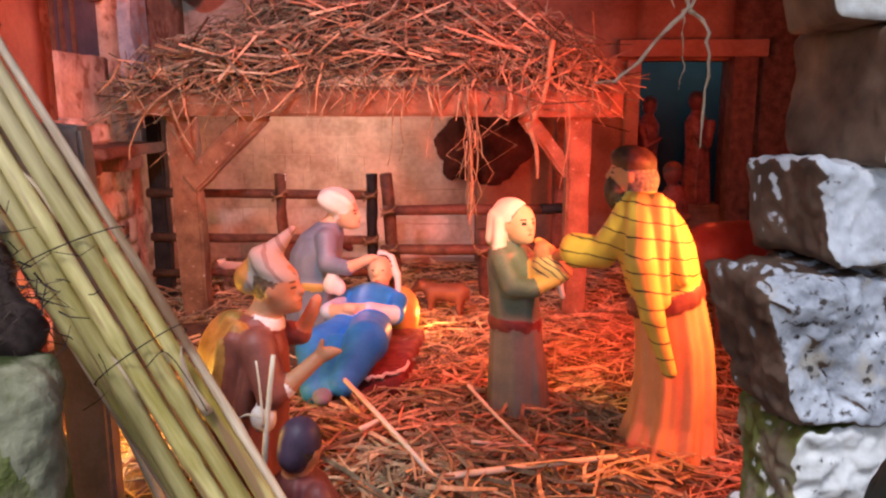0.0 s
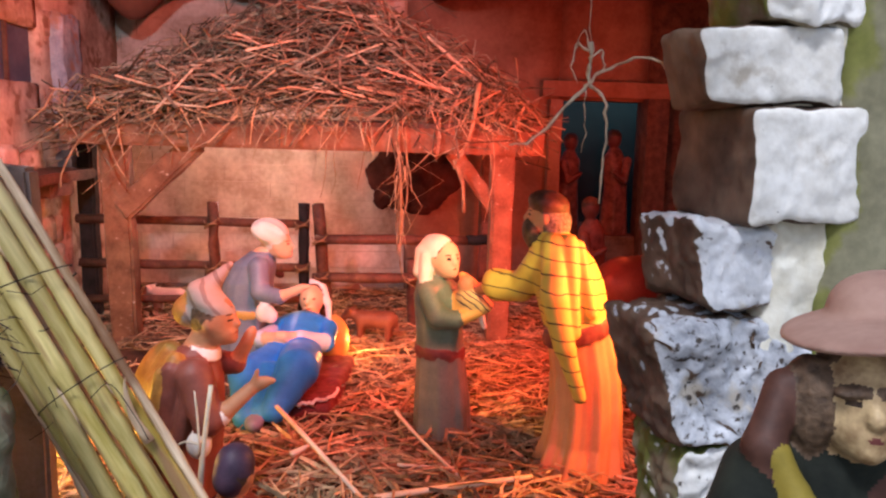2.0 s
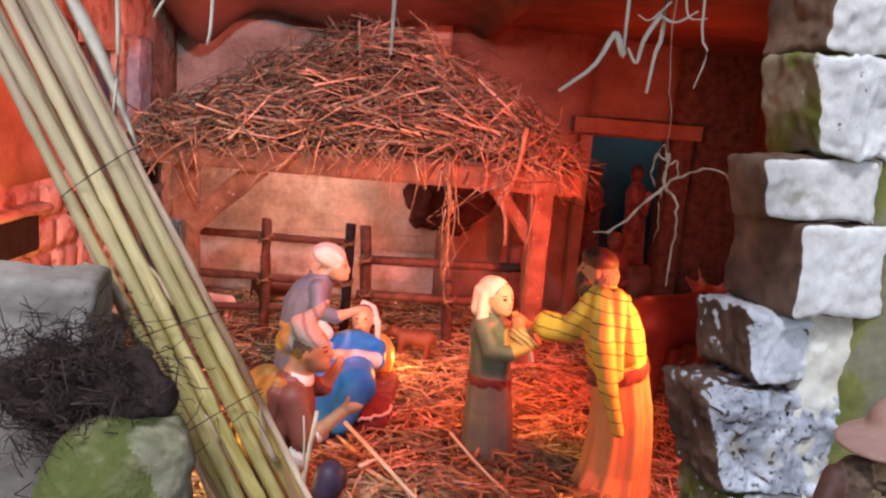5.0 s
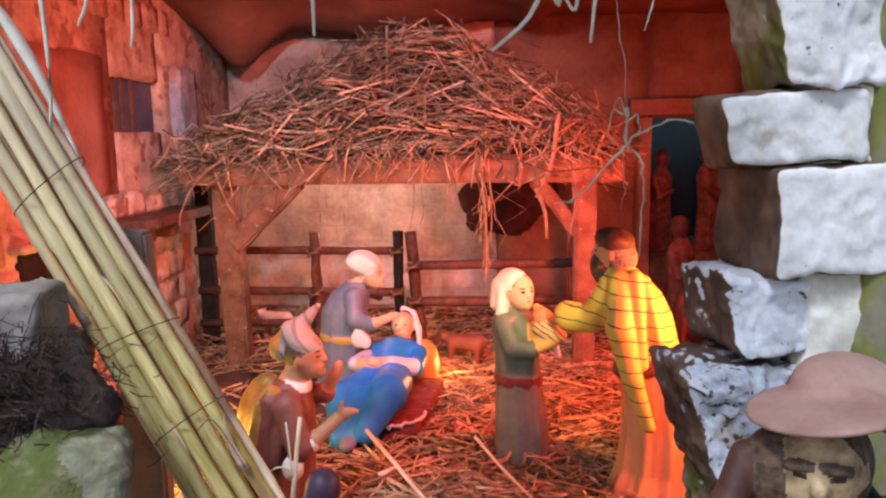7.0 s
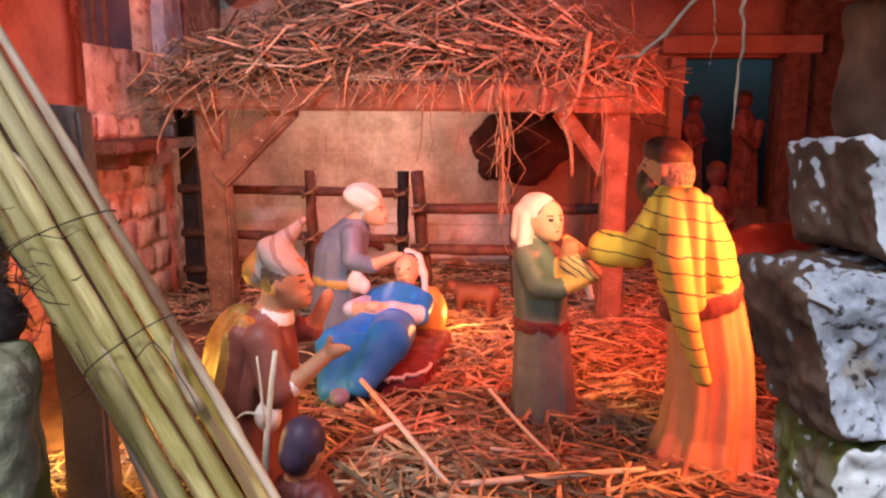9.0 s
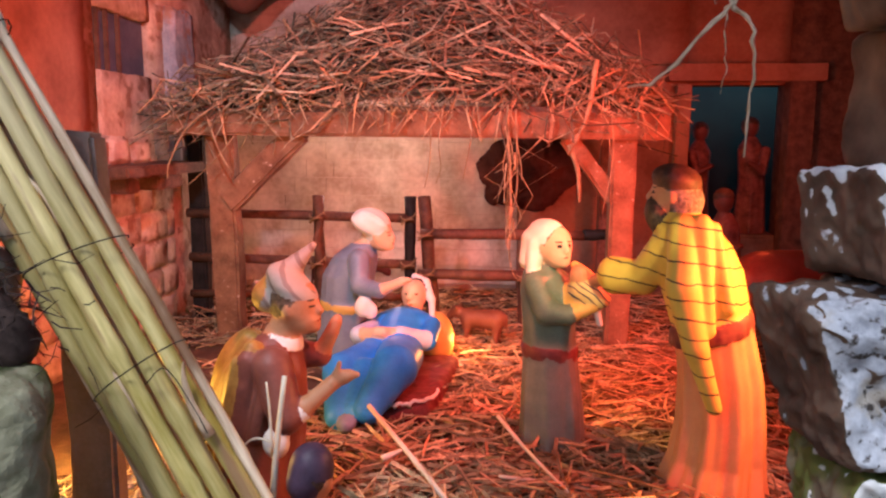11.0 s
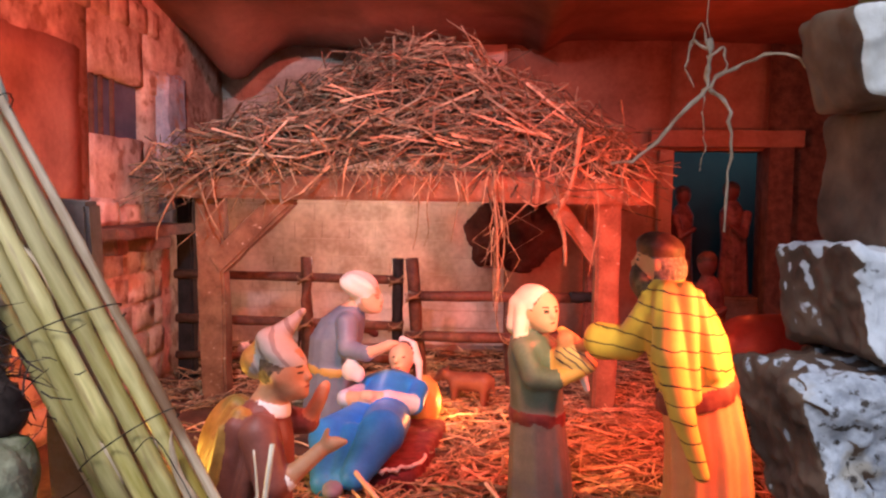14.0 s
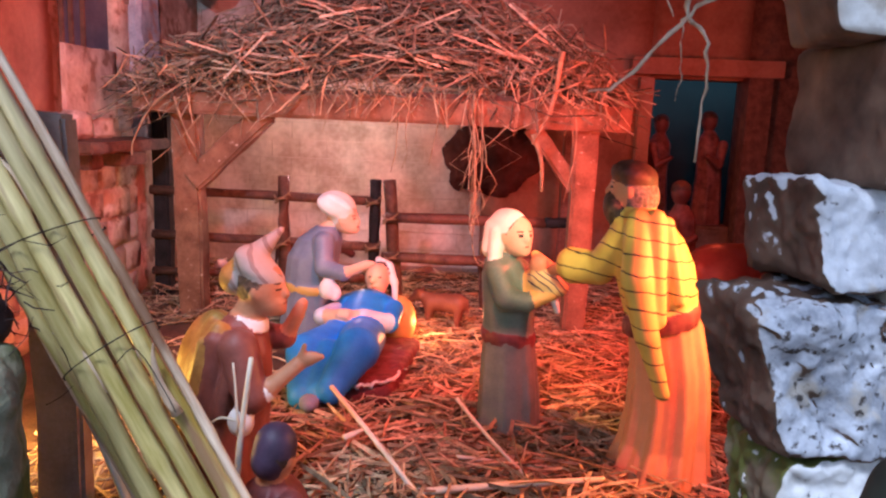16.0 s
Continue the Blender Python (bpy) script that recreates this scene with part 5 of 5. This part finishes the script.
def heap(x, y):
    """Height of the straw heap on the stable roof."""
    h = np.interp(x, (-0.52, -0.46, -0.38, -0.27, -0.20, -0.10, 0.0, 0.07, 0.16, 0.23, 0.265), (0.385, 0.425, 0.470, 0.530, 0.575, 0.600, 0.570, 0.530, 0.480, 0.425, 0.385))
    e = np.interp(y, (1.16, 1.20, 1.28, 1.38, 1.46, 1.56), (0.12, 0.38, 0.78, 1.0, 0.95, 0.5))
    return 0.378 + (h - 0.378) * e


# near-black sheet under the stalks, giving the shade in their gaps as colour
tagged(sheet("straw_core", 40, 24, lambda u, v: (-0.51 + 0.76 * u, 1.175 + 0.40 * v, float(heap(-0.51 + 0.76 * u, 1.175 + 0.40 * v)) - 0.022 + 0.008 * noise.noise(Vector((u * 30, v * 20, 0)))), STRAWSHADE), "dark sheet inside the roof heap, coloured as shade between stalks", "straw", "", "stuff")
n = 2500
x, y = rng.uniform(-0.51, 0.25, n), 1.165 + 0.40 * rng.uniform(0, 1, n) ** 1.5
z = heap(x, y) + rng.normal(0, 0.020, n) - 0.010
a = rng.uniform(0, 2 * np.pi, n)
w = np.stack([np.cos(a), 0.55 * np.sin(a), rng.normal(0, 0.20, n) + np.cos(a) * (heap(x + 0.02, y) - heap(x - 0.02, y)) / 0.04 + 0.45 * np.sin(a)], 1)
l = rng.uniform(0.04, 0.17, n)
st = np.stack([x, y, z], 1) - w / np.linalg.norm(w, axis=1, keepdims=True) * l[:, None] * 0.5
tagged(stalks("roof_straw", st, w, l, rng.uniform(0.0006, 0.0021, n), rng.normal(0, 0.16, n), OLDSTRAW), "grey-brown straw heaped on the stable roof", "straw", "", "stuff")
n = 420
x, y = rng.uniform(-0.46, 0.20, n), 1.17 + 0.30 * rng.uniform(0, 1, n) ** 1.4
a = rng.uniform(0, 2 * np.pi, n)
w = np.stack([np.cos(a), 0.5 * np.sin(a), rng.normal(0, 0.22, n) + np.cos(a) * (heap(x + 0.02, y) - heap(x - 0.02, y)) / 0.04], 1)
l = rng.uniform(0.08, 0.19, n)
st = np.stack([x, y, heap(x, y) + rng.uniform(0.0, 0.012, n)], 1) - w / np.linalg.norm(w, axis=1, keepdims=True) * l[:, None] * 0.5
tagged(stalks("roof_straw", st, w, l, rng.uniform(0.0013, 0.0027, n), rng.normal(0, 0.16, n), ROOFSTALK), "long pale stalks lying over the roof straw", "straw", "", "stuff")
n = 22
st = np.stack([rng.normal(0.031, 0.005, n), rng.uniform(1.145, 1.16, n), rng.uniform(0.24, 0.36, n)], 1)
tagged(stalks("straw_tuft", st, np.stack([rng.normal(0, 0.14, n), rng.normal(0, 0.1, n), -np.ones(n)], 1), rng.uniform(0.04, 0.10, n), rng.uniform(0.0006, 0.0013, n), rng.normal(0, 0.40, n), STRAW), "tuft of straw hanging from the roof beam", "straw", "", "stuff")
n = 190
x = rng.uniform(-0.50, 0.25, n)
st = np.stack([x, rng.uniform(1.155, 1.185, n), rng.uniform(0.375, 0.42, n)], 1)
w = np.stack([rng.normal(0, 0.55, n), rng.normal(-0.15, 0.25, n), -rng.uniform(0.2, 1.0, n)], 1)
tagged(stalks("eaves_straw", st, w, rng.uniform(0.03, 0.085, n), rng.uniform(0.0008, 0.0020, n), rng.normal(0, 0.1, n), STRAW), "straw ends drooping over the roof beam", "straw", "", "stuff")


def stalk(name, points, r, mat, label, cat="stalk", group="", flat=1.0, taper=0.5, n=14, sides=6):
    pts = spline(points, n)
    rr = [r * (1 - (1 - taper) * i / (n - 1)) for i in range(n)]
    return tagged(part(name, tube(pts, rr, sides), mat, smooth=True), label, cat, group)


# stalks hanging from the roof edge
for pts, r in (
    ([(-0.070, 1.155, 0.375), (-0.076, 1.150, 0.32), (-0.073, 1.150, 0.285), (-0.080, 1.15, 0.262)], 0.0013), ([(-0.088, 1.155, 0.345), (-0.090, 1.15, 0.29), (-0.097, 1.15, 0.255)], 0.0013),
    ([(-0.025, 1.155, 0.375), (-0.030, 1.15, 0.32), (-0.040, 1.15, 0.268)], 0.0013), ([(0.024, 1.155, 0.375), (0.027, 1.15, 0.31), (0.032, 1.15, 0.24), (0.025, 1.15, 0.190)], 0.0022),
    ([(0.036, 1.155, 0.37), (0.040, 1.15, 0.26), (0.028, 1.15, 0.20)], 0.0016), ([(0.036, 1.15, 0.21), (0.030, 1.15, 0.16), (0.038, 1.15, 0.125), (0.055, 1.15, 0.112)], 0.0012),
    ([(0.083, 1.15, 0.338), (0.045, 1.15, 0.30), (0.008, 1.15, 0.278)], 0.0013), ([(0.150, 1.15, 0.44), (0.138, 1.145, 0.36), (0.113, 1.145, 0.305)], 0.0046),
    ([(0.115, 1.15, 0.32), (0.128, 1.147, 0.28), (0.131, 1.147, 0.236)], 0.0046), ([(0.175, 1.155, 0.36), (0.178, 1.15, 0.30), (0.165, 1.15, 0.22)], 0.0013),
    ([(-0.40, 1.16, 0.385), (-0.455, 1.15, 0.345), (-0.488, 1.15, 0.29), (-0.492, 1.15, 0.265)], 0.0022), ([(-0.425, 1.15, 0.355), (-0.41, 1.148, 0.31), (-0.39, 1.148, 0.275)], 0.0022),
    ([(-0.385, 1.15, 0.33), (-0.42, 1.148, 0.29), (-0.46, 1.148, 0.255)], 0.0013), ([(-0.345, 1.15, 0.375), (-0.375, 1.148, 0.31)], 0.0014), ([(-0.145, 1.15, 0.378), (-0.152, 1.15, 0.335)], 0.0020),
):
    stalk("hanging_straw", pts, r, STRAW, "straw stalk hanging from the stable roof", "straw", "hanging straw stalks")

# stalks lying on the floor and standing reeds
stalk("reed_stalk", [(-0.114, 0.768, 0.055), (-0.066, 0.702, 0.036), (-0.014, 0.627, 0.015)], 0.0028, PALESTALK, "pale broken reed leaning over the straw", "reed", "reeds", taper=0.9)
stalk("reed_stalk", [(-0.014, 0.627, 0.015), (0.060, 0.640, 0.019), (0.156, 0.662, 0.019)], 0.0034, PALESTALK, "pale reed lying on the straw", "reed", "reeds", taper=0.8)
stalk("reed_stalk", [(0.018, 0.752, 0.055), (0.052, 0.710, 0.032), (0.087, 0.668, 0.014)], 0.0020, PALESTALK, "thin pale reed leaning on the straw", "reed", "reeds", taper=0.8)
stalk("reed_stalk", [(0.02, 0.70, 0.016), (0.07, 0.697, 0.014), (0.12, 0.694, 0.012)], 0.0018, PALESTALK, "thin pale reed lying on the straw", "reed", "reeds")
stalk("reed_stalk", [(-0.092, 0.715, 0.022), (-0.070, 0.730, 0.028)], 0.0036, PALESTALK, "short pale reed end in the straw", "reed", "reeds")
reed = thing("upright_reed", (-0.148, 0.545, 0.03), "upright pale reed with side shoots before the kneeling man", "reed", "reeds")
for pts, r in (([(-0.149, 0.545, 0.02), (-0.143, 0.545, 0.09), (-0.134, 0.545, 0.158)], 0.0030), ([(-0.143, 0.544, 0.108), (-0.156, 0.54, 0.112), (-0.168, 0.54, 0.103)], 0.0012), ([(-0.144, 0.543, 0.10), (-0.144, 0.54, 0.13), (-0.146, 0.54, 0.155)], 0.0012)):
    under(part("shoot", tube(spline(pts, 10), [r * (1 - 0.04 * i) for i in range(10)], 7), PALESTALK, None, smooth=True), reed)
leafy = thing("split_leaf", (-0.235, 0.50, 0.0), "split dry cane leaf standing at the bundle's foot", "leaf")
under(part("blade", tube(spline([(-0.195, 0.50, 0.0), (-0.215, 0.50, 0.08), (-0.252, 0.495, 0.17)], 10), [0.004, 0.005, 0.005, 0.005, 0.004, 0.004, 0.003, 0.003, 0.002, 0.001], 4), PALESTALK, None, smooth=True), leafy)

# dry roots and stems hanging from the front of the ceiling
root = thing("hanging_root", (0.132, 0.46, 0.62), "dry forked root hanging on a thread from the ceiling", "root")
for pts, r in (
    ([(0.128, 0.46, 0.66), (0.132, 0.46, 0.50), (0.138, 0.46, 0.455), (0.139, 0.46, 0.42)], 0.0009), ([(0.139, 0.46, 0.425), (0.140, 0.46, 0.41), (0.136, 0.46, 0.394), (0.118, 0.463, 0.375), (0.104, 0.466, 0.360), (0.088, 0.468, 0.357)], 0.0026),
    ([(0.136, 0.46, 0.396), (0.150, 0.456, 0.408), (0.170, 0.453, 0.415), (0.188, 0.45, 0.411), (0.203, 0.45, 0.411)], 0.0017), ([(0.183, 0.45, 0.413), (0.190, 0.45, 0.405), (0.194, 0.45, 0.402)], 0.0012),
    ([(0.139, 0.458, 0.396), (0.149, 0.455, 0.388), (0.151, 0.453, 0.36), (0.148, 0.452, 0.318)], 0.0020), ([(0.137, 0.46, 0.395), (0.138, 0.46, 0.37), (0.137, 0.46, 0.352)], 0.0008),
    ([(0.138, 0.46, 0.42), (0.129, 0.458, 0.424), (0.126, 0.456, 0.410), (0.130, 0.455, 0.398)], 0.0013), ([(0.138, 0.46, 0.415), (0.146, 0.458, 0.420), (0.147, 0.456, 0.408), (0.141, 0.455, 0.402)], 0.0013), ([(0.139, 0.46, 0.42), (0.133, 0.455, 0.432), (0.128, 0.455, 0.42)], 0.0010),
):
    pts = [p + noise.noise_vector(p * 150) * 0.0022 for p in spline(pts, 16)]
    under(part("root_branch", tube(pts, [r * 0.68 * (1 - 0.035 * i + 0.18 * math.sin(i * 2.1)) for i in range(16)], 6), ROOTSKIN, None, smooth=True), root)
for pts, r in (
    ([(-0.088, 0.47, 0.68), (-0.088, 0.47, 0.52), (-0.088, 0.47, 0.483)], 0.0022), ([(-0.255, 0.47, 0.68), (-0.258, 0.47, 0.53), (-0.268, 0.47, 0.495)], 0.0022), ([(-0.222, 0.47, 0.68), (-0.225, 0.47, 0.51), (-0.228, 0.47, 0.478)], 0.0020),
    ([(-0.30, 0.47, 0.62), (-0.294, 0.47, 0.475), (-0.297, 0.47, 0.42)], 0.0022), ([(0.083, 0.45, 0.68), (0.089, 0.45, 0.56), (0.090, 0.45, 0.495)], 0.0023), ([(0.090, 0.45, 0.497), (0.083, 0.45, 0.512), (0.079, 0.45, 0.508), (0.068, 0.45, 0.487), (0.043, 0.45, 0.466)], 0.0030),
    ([(0.113, 0.45, 0.68), (0.119, 0.45, 0.53), (0.115, 0.45, 0.50), (0.112, 0.45, 0.47)], 0.0023), ([(0.116, 0.45, 0.53), (0.105, 0.45, 0.51), (0.101, 0.45, 0.492), (0.093, 0.45, 0.503)], 0.0022), ([(0.148, 0.45, 0.68), (0.149, 0.45, 0.53), (0.156, 0.45, 0.505), (0.149, 0.45, 0.477)], 0.0012),
    ([(0.113, 0.45, 0.53), (0.128, 0.45, 0.525), (0.145, 0.45, 0.535)], 0.0014), ([(0.123, 0.45, 0.54), (0.108, 0.45, 0.525), (0.098, 0.45, 0.528)], 0.0010), ([(0.133, 0.45, 0.55), (0.138, 0.45, 0.53), (0.153, 0.45, 0.53)], 0.0010),
):
    stalk("dry_stalk", pts, r, PALESTALK, "pale dry stalk dangling from the ceiling", "dry stalk", "dangling stems", n=12)

# ---- blocks of the back wall and stones of the side wall ----
rb = random.Random(4)
for row in range(17):
    z0 = 0.012 + row * 0.0385
    x = -0.60 - (row % 2) * 0.03
    while x < 0.04:
        wd = rb.uniform(0.055, 0.078)
        bm = rough_box((x, WALL_Y - 0.0025 - rb.uniform(0, 0.001), z0), (min(x + wd - 0.0008, 0.05), WALL_Y + 0.01, z0 + 0.0373), 0.0010, 0, 0)
        under(part("brick", bm, BLOCK, None), north)
        x += wd
for row in range(13):
    z0 = 0.005 + row * 0.050
    y = 0.62 + (row % 3) * 0.02
    while y < 1.33:
        wd = rb.uniform(0.045, 0.10)
        hi = min(y + wd - 0.004, 1.335)
        clear = (hi < 1.10 or y > 1.285 or z0 + 0.05 < 0.425 or z0 > 0.517) and (z0 > 0.545 or z0 + 0.046 < 0.305 or y > 1.08)
        clear = clear and (z0 < 0.30 or y > 1.27 or z0 > 0.56)
        if clear and hi - y > 0.02:
            bm = rough_box((LEFT_X - 0.01, y, z0), (LEFT_X + rb.uniform(0.0025, 0.006), hi, z0 + 0.046), 0.003, 0.0015, 2, rb.random() * 9)
            under(part("stone", bm, PLASTER, None, smooth=True), west)
        y += wd
